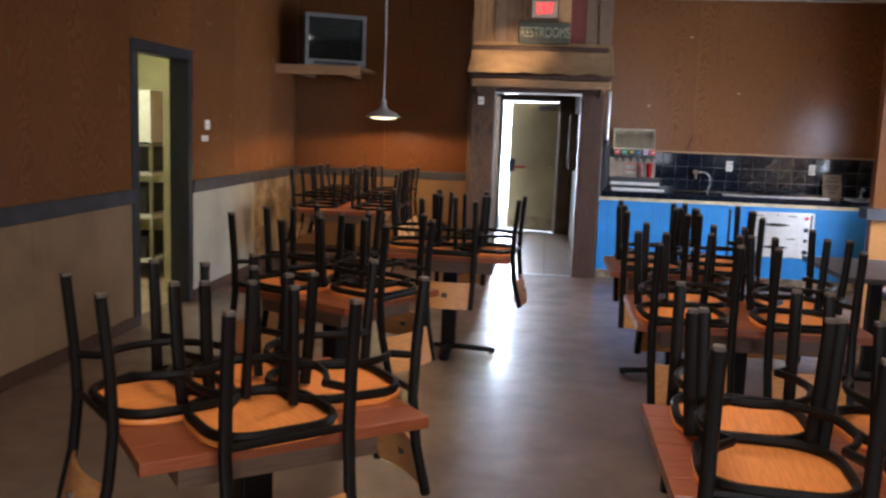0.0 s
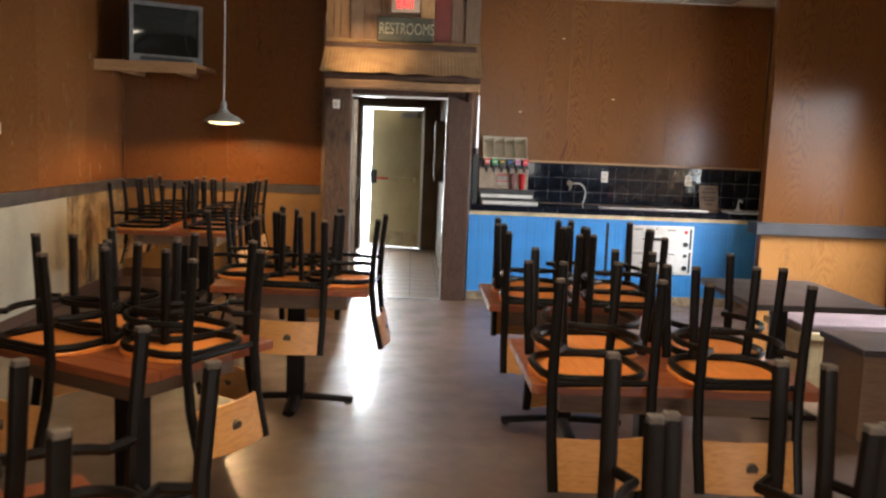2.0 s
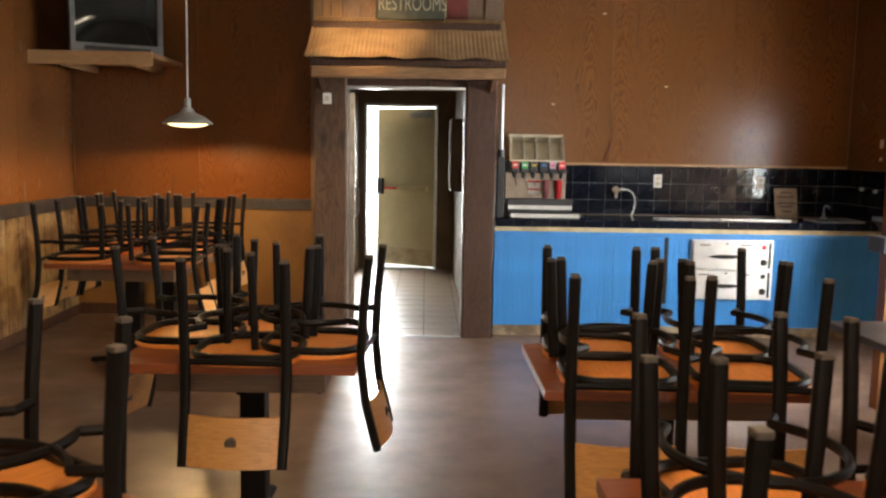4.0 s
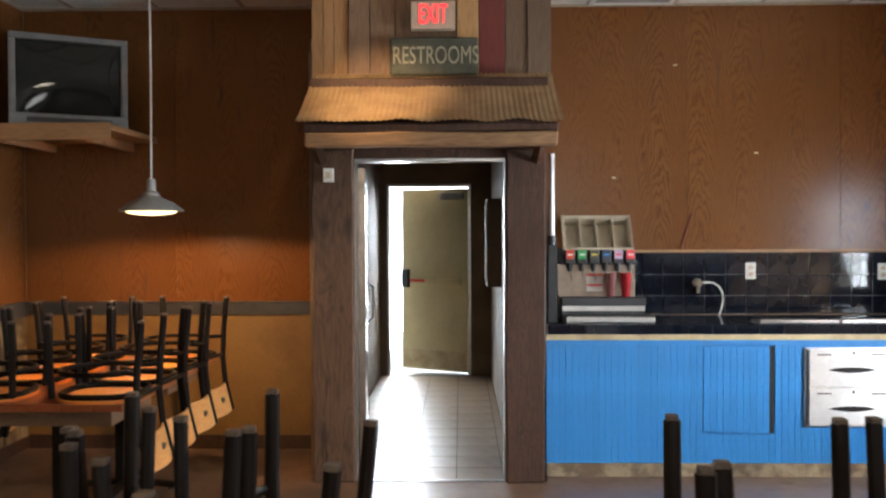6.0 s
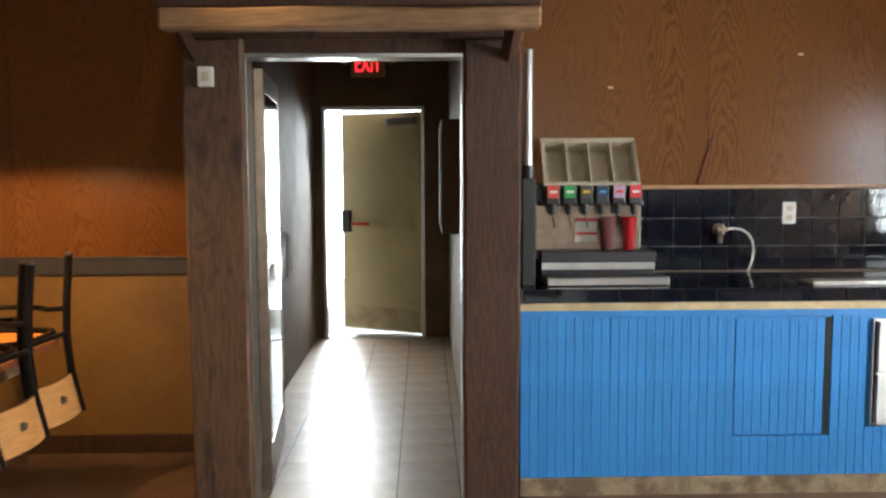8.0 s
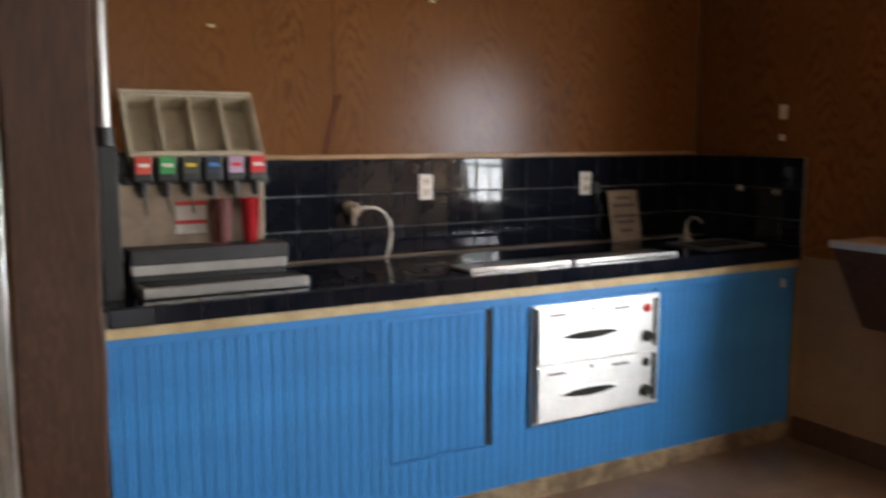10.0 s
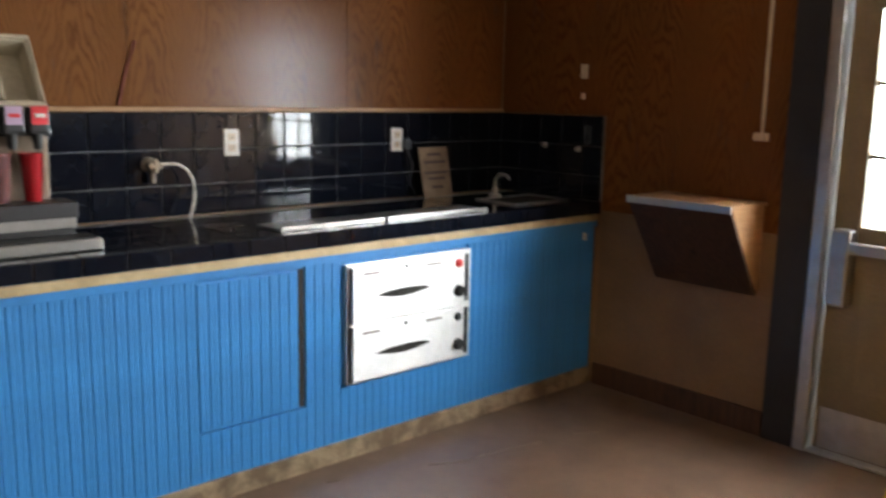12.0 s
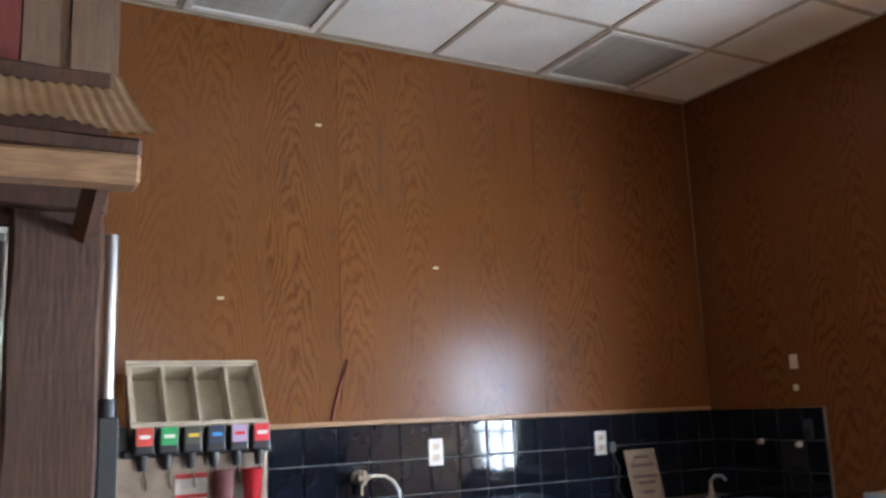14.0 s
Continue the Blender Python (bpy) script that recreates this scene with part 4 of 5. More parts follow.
# disc that glows, added to make the underside of the shade bright
part("glow_face", lathe(bmesh.new(), [(0.155, 0.02), (0.155, 0.004), (0.13, -0.012), (0.06, -0.022), (0.02, -0.024)], sides=32), M_UNDERSIDE, pl, "glowing disc added for the bright underside of the shade")
part("cord", sweep(bmesh.new(), [(0, 0, 0.19), (0.004, 0, 0.8), (0, 0, CEIL - 1.68)], 0.006), M_PLASTIC_W, pl, smooth=True)
part("canopy", lathe(bmesh.new(), [(0.05, CEIL - 1.72), (0.05, CEIL - 1.685), (0.045, CEIL - 1.681)], sides=20), M_SHADE, pl, smooth=True)

# ---- service counter ----
CX, CEND = 1.07, RIGHT - 0.004
cb = holder("service_counter", "bright blue beadboard counter base with cream trim strip", "counter", ((CX + CEND) / 2, COUNTER_Y, 0))
wpart("carcass", boxes((CX, CEND, COUNTER_Y + 0.012, BACK - 0.01, 0.0, 0.865)), M_BLUE, cb)
wpart("trim_strip", boxes((CX, CEND, COUNTER_Y - 0.012, COUNTER_Y + 0.011, 0.866, 0.902), bevel=0.003), M_CREAM, cb, "cream painted trim strip")
wpart("top_rail", boxes((CX, CEND, COUNTER_Y - 0.006, COUNTER_Y + 0.011, 0.835, 0.8655), bevel=0.002), M_BLUE, cb)
wpart("toe_board", boxes((CX, CEND, COUNTER_Y - 0.008, COUNTER_Y + 0.011, 0.0, 0.085), bevel=0.004), M_KICK, cb, "dirty cream toe board")
# near-black strip paints the shade of the open gap
wpart("door_gap", boxes((2.476, 2.502, COUNTER_Y + 0.003, COUNTER_Y + 0.011, 0.275, 0.825)), M_DARK, cb, "dark strip for the shade in the gap beside the cupboard door")


def slat_mesh(w, z0, z1, t=0.012):
    bm = bmesh.new()
    prism(bm, [(0.0004, t), (0.0004, 0.003), (0.003, 0.0), (w * 0.45, 0.0), (w * 0.5, 0.0012), (w * 0.55, 0.0), (w - 0.003, 0.0), (w - 0.0004, 0.003), (w - 0.0004, t)], z0, z1)
    return mesh_of("slat", bm, M_BLUE)


SW_ = 0.041
full, below = slat_mesh(SW_, 0.086, 0.834), slat_mesh(SW_, 0.086, 0.27)
low = slat_mesh(SW_, 0.086, 0.312)
x = CX + 0.002
while x + SW_ < CEND:
    in_door, in_warm = 2.06 < x + SW_ / 2 < 2.50, 2.69 < x + SW_ / 2 < 3.375
    me = below if in_door else low if in_warm else full
    piece("slat", me, cb, (x - cb.location.x, 0, 0))
    x += SW_
door = wpart("door", boxes((2.0575, 2.474, COUNTER_Y + 0.004, COUNTER_Y + 0.011, 0.276, 0.825), bevel=0.002), M_BLUE, cb)
me = slat_mesh(0.0414, 0.28, 0.82, 0.006)
for k in range(10):
    piece("slat", me, door, (2.0585 + 0.0414 * k - cb.location.x, -0.0025, 0))
wpart("knob", lathe(bmesh.new(), [(0.007, 0), (0.007, 0.015), (0.016, 0.02), (0.018, 0.03), (0.01, 0.036)], sides=14, m=Matrix.Translation((2.462, COUNTER_Y - 0.004, 0.547)) @ pose(0, 0, 0, 90)), M_BLUE, door, "blue painted knob", True)

ct = thing("countertop", boxes((CX, CEND, COUNTER_Y - 0.02, BACK - 0.01, 0.903, 0.957), bevel=0.002), M_GROUT, "glossy black tiled countertop", "countertop")
TL = 0.147


def tile_mesh(a, b, t, bev=0.004):
    bm = boxes((0.0015, a - 0.0015, 0.0015, b - 0.0015, -0.002, t))
    bmesh.ops.bevel(bm, geom=[e for e in bm.edges if all(v.co.z > 0 for v in e.verts)], offset=bev, segments=1, affect="EDGES")
    return mesh_of("tile", bm, M_TILE_B)


top_tile, edge_tile = tile_mesh(TL, TL, 0.006), tile_mesh(TL, 0.066, 0.006)
nx = int((CEND - CX) / TL)
for i in range(nx):
    for j in range(4):
        piece("tile", top_tile, ct, (CX + 0.01 + i * TL, COUNTER_Y - 0.022 + 0.01 + j * TL, 0.959))
    e = piece("tile", edge_tile, ct, (CX + 0.01 + i * TL, COUNTER_Y - 0.021, 0.902))
    e.rotation_euler = (radians(90), 0, 0)
last = tile_mesh(CEND - CX - 0.01 - nx * TL, TL, 0.006)
for j in range(4):
    piece("tile", last, ct, (CX + 0.01 + nx * TL, COUNTER_Y - 0.012 + j * TL, 0.959))
e = piece("tile", tile_mesh(CEND - CX - 0.01 - nx * TL, 0.066, 0.006), ct, (CX + 0.01 + nx * TL, COUNTER_Y - 0.021, 0.902))
e.rotation_euler = (radians(90), 0, 0)

# tiled splashback round three sides
sb = thing("splashback", boxes((CX + 0.008, RIGHT - 0.012, BACK - 0.02, BACK - 0.009, TOP, SPLASH - 0.004), (RIGHT - 0.02, RIGHT - 0.009, 9.553, BACK - 0.021, TOP, SPLASH - 0.004),
                               (CX, CX + 0.008, 9.66, BACK - 0.021, TOP, SPLASH - 0.004)), M_GROUT, "glossy black tile splashback", "splashback", kind="structure")
heights = ((TOP, 1.093), (1.093, 1.243), (1.243, SPLASH - 0.002))
for z0, z1 in heights:
    me = tile_mesh(TL, z1 - z0, 0.005)
    for i in range(nx + 1):
        x = CX + 0.01 + i * TL
        if x + TL > RIGHT - 0.01:
            me = tile_mesh(RIGHT - 0.022 - x, z1 - z0, 0.005)
        t = piece("tile", me, sb, (x, BACK - 0.0215, z0))
        t.rotation_euler = (radians(90), 0, 0)
    me = tile_mesh(TL, z1 - z0, 0.005)
    for i in range(5):
        y = BACK - 0.022 - i * TL
        if y - TL < 9.55:
            me = tile_mesh(y - 9.553, z1 - z0, 0.005)
        t = piece("tile", me, sb, (RIGHT - 0.0215, y, z0))
        t.rotation_euler = (radians(90), 0, radians(-90))
    me = tile_mesh(TL, z1 - z0, 0.005)
    for i in range(4):
        t = piece("tile", me, sb, (CX + 0.0095, 9.665 + i * TL, z0))
        t.rotation_euler = (radians(90), 0, radians(90))

tg = holder("counter_tag", "small pale plastic tag on the blue counter front", "tag", (4.19, COUNTER_Y - 0.001, 0.79))
part("plate", boxes((-0.014, 0.014, -0.006, 0.0, -0.02, 0.02), bevel=0.002), M_PLASTIC_W, tg)
part("screw", lathe(bmesh.new(), [(0.004, 0), (0.003, 0.002)], sides=8, m=pose(0, -0.006, 0, 90)), M_STEEL, tg)

# food warmer
fw = holder("food_warmer", "built-in stainless steel two-drawer food warmer", "food warmer", (3.032, COUNTER_Y - 0.001, 0.32))
part("frame", boxes((-0.342, 0.342, -0.014, 0.012, 0.0, 0.497), bevel=0.004), M_WARM, fw)
# thin dark strip on the frame, painted as the shadow of a gap
part("shadow_gap", boxes((-0.335, -0.329, -0.018, -0.0145, 0.01, 0.487)), M_DARK, fw)
for z0, z1 in ((0.012, 0.243), (0.255, 0.487)):
    dr = part("drawer", boxes((-0.325, 0.205, -0.034, -0.015, z0, z1), bevel=0.004), M_WARM, fw)
    zc = z0 + 0.105
    # flat dark shape on the drawer, painted for the shade of the hollow pull
    bm = bmesh.new()
    prism(bm, [(-0.15 + 0.3 * k / 14, -0.018 * math.sin(math.pi * k / 14)) for k in range(15)] + [(0.15 - 0.3 * k / 14, 0.018 * math.sin(math.pi * k / 14) ** 0.6) for k in range(1, 14)], 0.0345, 0.0365, pose(-0.06, 0, zc, 90))
    part("recess", bm, M_DARK, dr, "flat dark shape for the shade under the finger pull")
    part("handle", sweep(bmesh.new(), [(-0.06 - 0.15 + 0.3 * k / 10, -0.0365 - 0.006 * math.sin(math.pi * k / 10), zc + 0.004 + 0.019 * math.sin(math.pi * k / 10) ** 0.6) for k in range(11)], 0.004, 0.005), M_WARM, dr, "curved steel finger pull", True)
    part("badge", boxes((-0.275, -0.19, -0.0362, -0.0345, z1 - 0.035, z1 - 0.026)), M_BAR, dr)
    part("badge", boxes((0.06, 0.15, -0.0362, -0.0345, z1 - 0.035, z1 - 0.026)), M_BAR, dr)
    part("screw", lathe(bmesh.new(), [(0.009, 0), (0.006, 0.004)], sides=10, m=pose(-0.05, -0.034, z1 - 0.02, 90)), M_DARK, dr)
    cp = part("control_panel", boxes((0.215, 0.315, -0.02, -0.015, z0, z1), bevel=0.002), M_WARM, fw)
    part("control_inset", boxes((0.3, 0.32, -0.024, -0.0205, z0 + 0.01, z1 - 0.01)), M_BLACK, cp)
    part("knob", lathe(bmesh.new(), [(0.026, 0), (0.024, 0.018), (0.02, 0.022)], sides=16, m=pose(0.262, -0.02, z0 + 0.06, 90)), M_BLACK, cp, "black control knob", True)
    part("pilot_lamp", lathe(bmesh.new(), [(0.02, 0), (0.018, 0.008), (0.008, 0.012)], sides=14, m=pose(0.262, -0.02, z0 + 0.185, 90)), M_RED if z0 > 0.1 else M_BLACK, cp, smooth=True)

for x0, x1 in ((2.43, 2.925), (2.945, 3.525)):
    ld = holder("well_lid", "flat stainless lid lying over a counter well", "lid", ((x0 + x1) / 2, 9.715, TOP), "lids on the counter")
    w = (x1 - x0) / 2
    part("sheet", boxes((-w, w, -0.085, 0.085, 0.001, 0.012), bevel=0.004), M_STEEL, ld)
    part("rim", boxes((-w, w, -0.095, -0.0855, 0.001, 0.02), bevel=0.003), M_STEEL, ld)


def outlet(x, z, label, name="wall_outlet"):
    o = holder(name, label, "outlet", (x, BACK - 0.0265, z), "outlets on the splashback")
    part("plate", boxes((-0.036, 0.036, -0.007, 0, -0.058, 0.058), bevel=0.003), M_PLASTIC_W, o)
    for dz in (-0.024, 0.024):
        s = part("socket", boxes((-0.017, 0.017, -0.0095, -0.0072, dz - 0.015, dz + 0.015), bevel=0.001), M_IVORY, o)
        part("slot", boxes((-0.008, -0.006, -0.0105, -0.0097, dz - 0.005, dz + 0.006), (0.006, 0.008, -0.0105, -0.0097, dz - 0.005, dz + 0.006)), M_DARK, s)


outlet(2.575, 1.268, "white double wall outlet in the black tiles")
outlet(3.50, 1.262, "white wall outlet with a plug beside the paper sign")
pg = holder("power_plug", "small dark plug with a hanging cord", "plug", (3.55, BACK - 0.034, 1.24))
part("body", boxes((-0.02, 0.02, -0.03, 0.0, -0.025, 0.025), bevel=0.005), M_BLACK, pg)
part("cord", sweep(bmesh.new(), [(0, -0.015, -0.02), (0.03, -0.03, -0.1), (0.02, -0.02, -0.2), (0.06, -0.03, -0.272)], 0.005), M_BLACK, pg, smooth=True)
for y, z in ((9.70, 1.225), (9.93, 1.235)):
    k = holder("coat_hook", "small pale hook fixed to the black tiles", "hook", (RIGHT - 0.0265, y, z), "hooks on the tiles")
    part("base", lathe(bmesh.new(), [(0.016, 0), (0.013, 0.01)], sides=12, m=pose(0, 0, 0, 0, -90)), M_PLASTIC_W, k)
    part("peg", lathe(bmesh.new(), [(0.007, 0.01), (0.01, 0.022)], sides=10, m=pose(0, 0, 0, 0, -90)), M_PLASTIC_W, k)

ps = holder("paper_sign", "worn tan card with faded dark print leaning on the tiles", "sign", (3.72, 10.17, TOP))
ps.rotation_euler = (radians(-12), 0, radians(4))
part("card", boxes((-0.105, 0.105, 0, 0.006, 0.001, 0.262), bevel=0.001), M_PAPER, ps)
for z, w in ((0.215, 0.05), (0.175, 0.08), (0.12, 0.085), (0.09, 0.06), (0.045, 0.04)):
    part("print_bar", boxes((-w, w, -0.0025, -0.0006, z, z + 0.016)), M_BAR, ps)

fc = holder("water_spigot", "dull metal spigot with a curved milky hose", "spigot", (2.20, BACK - 0.027, 1.185))
part("flange", lathe(bmesh.new(), [(0.032, 0), (0.03, 0.008), (0.018, 0.012), (0.018, 0.045), (0.024, 0.05), (0.024, 0.062)], sides=18, m=pose(0, 0, 0, 90)), M_PLATE, fc, smooth=True)
part("valve_handle", boxes((-0.03, 0.03, -0.075, -0.063, -0.008, 0.008), (-0.008, 0.008, -0.075, -0.063, -0.03, 0.03), bevel=0.003), M_PLATE, fc)
part("hose", sweep(bmesh.new(), [(0.02, -0.05, 0.002), (0.06, -0.055, 0.006), (0.1, -0.06, 0.002), (0.135, -0.065, -0.02), (0.158, -0.07, -0.06), (0.163, -0.075, -0.11), (0.155, -0.08, -0.16), (0.138, -0.085, -0.205), (0.13, -0.085, -0.217)], 0.0065, sides=10), M_HOSE, fc, smooth=True)
part("tail", lathe(bmesh.new(), [(0.014, -0.02), (0.014, -0.07), (0.009, -0.075)], sides=12, at=(0, -0.03, 0)), M_PLATE, fc, smooth=True)
dk = holder("deck_faucet", "small chrome faucet in the dark corner of the counter", "faucet", (3.98, 10.02, TOP))
part("base", lathe(bmesh.new(), [(0.035, 0.0), (0.033, 0.012), (0.015, 0.02), (0.013, 0.05)], sides=16), M_STEEL, dk, smooth=True)
part("spout", sweep(bmesh.new(), [(0, 0, 0.05), (0, 0, 0.09), (0, -0.03, 0.12), (0, -0.08, 0.12), (0, -0.1, 0.1)], 0.008), M_STEEL, dk, smooth=True)
sk = holder("bar_sink", "small inset steel sink rim in the counter", "sink", (3.98, 9.83, TOP))
part("rim", boxes((-0.2, 0.2, -0.15, -0.13, 0.001, 0.008), (-0.2, 0.2, 0.11, 0.13, 0.001, 0.008), (-0.2, -0.18, -0.13, 0.11, 0.001, 0.008), (0.18, 0.2, -0.13, 0.11, 0.001, 0.008)), M_STEEL, sk)
# flat dark sheet instead of a hollow, for the shade inside the sink
part("bowl", boxes((-0.18, 0.18, -0.13, 0.11, 0.0005, 0.003)), M_DARK, sk)

# soda fountain
sf = holder("soda_fountain", "six-valve steel soda fountain with a black drip tray", "soda fountain", (1.455, 9.90, TOP))
part("base_box", boxes((-0.26, 0.275, -0.13, 0.26, 0.001, 0.10), bevel=0.006), M_BLACK, sf)
part("base_strip", boxes((-0.262, 0.277, -0.1335, -0.1305, 0.066, 0.1), bevel=0.001), M_STEEL, sf, "stainless strip under the ledge")
part("back_plate", boxes((-0.275, 0.236, -0.01, 0.02, 0.10, 0.37), bevel=0.003), M_PLATE, sf, "steel splash plate")
part("body", boxes((-0.275, 0.236, 0.021, 0.26, 0.10, 0.47), bevel=0.006), M_BLACK, sf)
part("ledge", boxes((-0.265, 0.28, -0.15, -0.011, 0.101, 0.152), bevel=0.005), M_RAIL, sf, "grey upper drip ledge")
tray = part("drip_tray", boxes((-0.25, 0.32, -0.245, -0.131, 0.001, 0.04), bevel=0.006), M_STEEL, sf, "stainless drip tray")
part("grate", boxes((-0.235, 0.305, -0.235, -0.14, 0.0405, 0.046), bevel=0.002), M_BLACK, tray, "black tray grate")
part("valve_rail", boxes((-0.26, 0.24, -0.055, 0.02, 0.365, 0.39), bevel=0.004), M_BLACK, sf)
for k, col in enumerate(((0.55, 0.05, 0.03), (0.03, 0.28, 0.07), (0.05, 0.05, 0.03), (0.02, 0.03, 0.06), (0.42, 0.3, 0.42), (0.6, 0.03, 0.04))):
    x = -0.205 + 0.0785 * k
    v = part("valve", boxes((x - 0.032, x + 0.032, -0.105, -0.012, 0.375, 0.475), bevel=0.008), M_BLACK, sf, "black dispensing valve")
    lab = boxes((x - 0.026, x + 0.026, -0.1085, -0.106, 0.405, 0.468))
    part("flavour_label", lab, mat("flavour_label", col, 0.35), v)
    part("label_mark", boxes((x - 0.016, x + 0.018, -0.1105, -0.109, 0.428, 0.44)), (M_PLASTIC_W, M_HOSE, M_YELLOW, M_BLUE, M_RED, M_PLASTIC_W)[k], v)
    part("nozzle", lathe(bmesh.new(), [(0.013, 0.0), (0.017, 0.03), (0.017, 0.05)], at=(x, -0.075, 0.325), sides=12), M_BLACK, v, smooth=True)
    part("lever", sweep(bmesh.new(), [(x + 0.012, -0.05, 0.375), (x + 0.014, -0.045, 0.31), (x + 0.018, -0.06, 0.262)], 0.004, 0.006, 6), M_PLATE, v, "thin steel lever")
nt = part("notice_card", boxes((-0.085, 0.022, -0.0155, -0.0115, 0.188, 0.305)), M_PLASTIC_W, sf, "white notice card with red bars")
part("red_bar", boxes((-0.085, 0.022, -0.0175, -0.016, 0.288, 0.305)), M_RED, nt)
part("red_bar", boxes((-0.085, 0.022, -0.0175, -0.016, 0.222, 0.236)), M_RED, nt)
bn = holder("cup_lid_bin", "beige plastic four-compartment lid bin tilted on the soda fountain", "bin", (1.434, 9.925, TOP + 0.512))
bn.rotation_euler = (radians(58), 0, 0)
W = 0.217
part("bottom", boxes((-W, W, -0.09, 0.13, 0.0, 0.006)), M_BIN, bn)
for dims in ((-W, W, -0.10, -0.091, 0.0, 0.09), (-W, W, 0.131, 0.14, 0.0, 0.09)):
    part("wall", boxes(dims, bevel=0.003), M_BIN, bn)
for k in range(5):
    x = -W + 2 * W * k / 4
    part("divider", boxes((x - 0.005, x + 0.005, -0.09, 0.13, 0.007, 0.088), bevel=0.002), M_BIN, bn)
part("rim", boxes((-W - 0.012, W + 0.012, -0.112, -0.0995, 0.083, 0.095), (-W - 0.012, W + 0.012, 0.1405, 0.152, 0.083, 0.095), (-W - 0.012, -W - 0.0055, -0.099, 0.14, 0.083, 0.095), (W + 0.0055, W + 0.012, -0.099, 0.14, 0.083, 0.095)), M_BIN, bn)
for x, m, lab in ((0.066, M_CUP_PALE, "translucent pale pink plastic tumbler on the drip ledge"), (0.165, M_CUP, "translucent red plastic tumbler on the drip ledge")):
    cp = holder("tumbler", lab, "tumbler", (1.455 + x, 9.83, TOP + 0.154), "plastic tumblers")
    part("cup", lathe(bmesh.new(), [(0.025, 0), (0.036, 0.158), (0.033, 0.158), (0.0225, 0.006)], sides=24), m, cp, smooth=True)

# marks on the panelling
for x, z in ((1.62, 1.93), (2.05, 2.72), (2.62, 2.1)):
    a = holder("wall_anchor", "small pale screw anchor stuck in the panelling", "screw anchor", (x, BACK - 0.006, z), "screw anchors")
    part("plug", boxes((-0.014, 0.014, -0.005, 0, -0.006, 0.006), bevel=0.002), M_CREAM, a)
pz = holder("wall_plate", "small pale plate on the dark panelling", "wall plate", (RIGHT - 0.006, 9.70, 1.62))
part("plate", boxes((-0.006, 0, -0.022, 0.022, -0.035, 0.035), bevel=0.002), M_IVORY, pz)
part("plug", boxes((-0.01, 0, -0.012, 0.012, -0.14, -0.11), bevel=0.002), M_IVORY, pz)

# ---- side exit door ----
sd = holder("door_side", "olive-brown exit door with a nine-light window and a panic bar", "door", (RIGHT, 7.925, 0), kind="structure")
Y0, Y1, WY0, WY1, WZ0, WZ1 = -0.455, 0.455, -0.28, 0.338, 0.99, 1.85
for dims in ((0.03, 0.075, Y0, WY0, 0.015, 2.05), (0.03, 0.075, WY1, Y1, 0.015, 2.05), (0.03, 0.075, WY0, WY1, 0.015, WZ0), (0.03, 0.075, WY0, WY1, WZ1, 2.05)):
    part("leaf", boxes(dims), M_DOOR2, sd)
pane = part("pane", boxes((0.05, 0.056, WY0, WY1, WZ0, WZ1)), M_GLASS, sd)
pane.visible_shadow = False
for z in (1.275, 1.565):
    part("muntin", boxes((0.036, 0.07, WY0, WY1, z - 0.009, z + 0.009), bevel=0.002), M_DOOR2, sd)
for y in (-0.074, 0.132):
    part("muntin", boxes((0.038, 0.068, y - 0.004, y + 0.004, WZ0, WZ1), bevel=0.002), M_DOOR2, sd)
part("window_bead", boxes((0.018, 0.03, WY0 - 0.02, WY1 + 0.02, WZ0 - 0.022, WZ0), (0.018, 0.03, WY0 - 0.02, WY1 + 0.02, WZ1, WZ1 + 0.022), (0.018, 0.03, WY0 - 0.02, WY0, WZ0, WZ1), (0.018, 0.03, WY1, WY1 + 0.02, WZ0, WZ1), bevel=0.003), M_DOOR2, sd)
for c in (-0.19, 0.19):
    part("raised_panel", boxes((0.022, 0.03, c - 0.12, c + 0.12, 0.3, 0.76), bevel=0.006), M_DOOR2, sd)
    part("panel_field", boxes((0.016, 0.022, c - 0.09, c + 0.09, 0.33, 0.73), bevel=0.004), M_DOOR2, sd)
part("kick_plate", boxes((0.026, 0.0295, Y0 + 0.02, Y1 - 0.02, 0.02, 0.2)), M_ALU, sd, "scuffed aluminium kick plate")
pb = part("panic_bar", boxes((-0.045, -0.005, -0.4, 0.36, 0.885, 0.93), bevel=0.006), M_ALU, sd, "aluminium panic bar")
part("latch_case", boxes((-0.05, 0.029, 0.35, 0.43, 0.66, 0.98), bevel=0.012), M_ALU, pb)
part("red_strip", boxes((-0.048, -0.0455, -0.36, 0.18, 0.89, 0.91)), M_RED, pb)
fr = holder("side_door_frame", "dark casing and bright metal jamb of the side door", "door frame", (RIGHT, 7.925, 0), kind="structure")
part("casing", boxes((-0.03, 0.0, 0.52, 0.665, 0, 2.13), bevel=0.004), M_CASING, fr)
part("casing", boxes((-0.03, 0.0, 0.52, 0.665, 2.131, 2.2), (-0.03, 0.0, -0.66, 0.519, 2.09, 2.2), bevel=0.004), M_CASING, fr)
part("jamb", boxes((-0.034, 0.15, 0.462, 0.518, 0, 2.085), bevel=0.008), M_ALU, fr, "bright metal jamb")
part("jamb", boxes((-0.034, 0.15, -0.48, -0.462, 0, 2.085), bevel=0.004), M_ALU, fr)
part("head", boxes((-0.034, 0.15, -0.462, 0.462, 2.055, 2.089), bevel=0.004), M_ALU, fr)
part("threshold", boxes((-0.02, 0.15, -0.46, 0.46, 0.0, 0.013), bevel=0.003), M_ALU, fr, "pale threshold strip")
cd = holder("conduit", "thin pale conduit running up the panelled wall", "conduit", (RIGHT - 0.008, 8.705, 1.33))
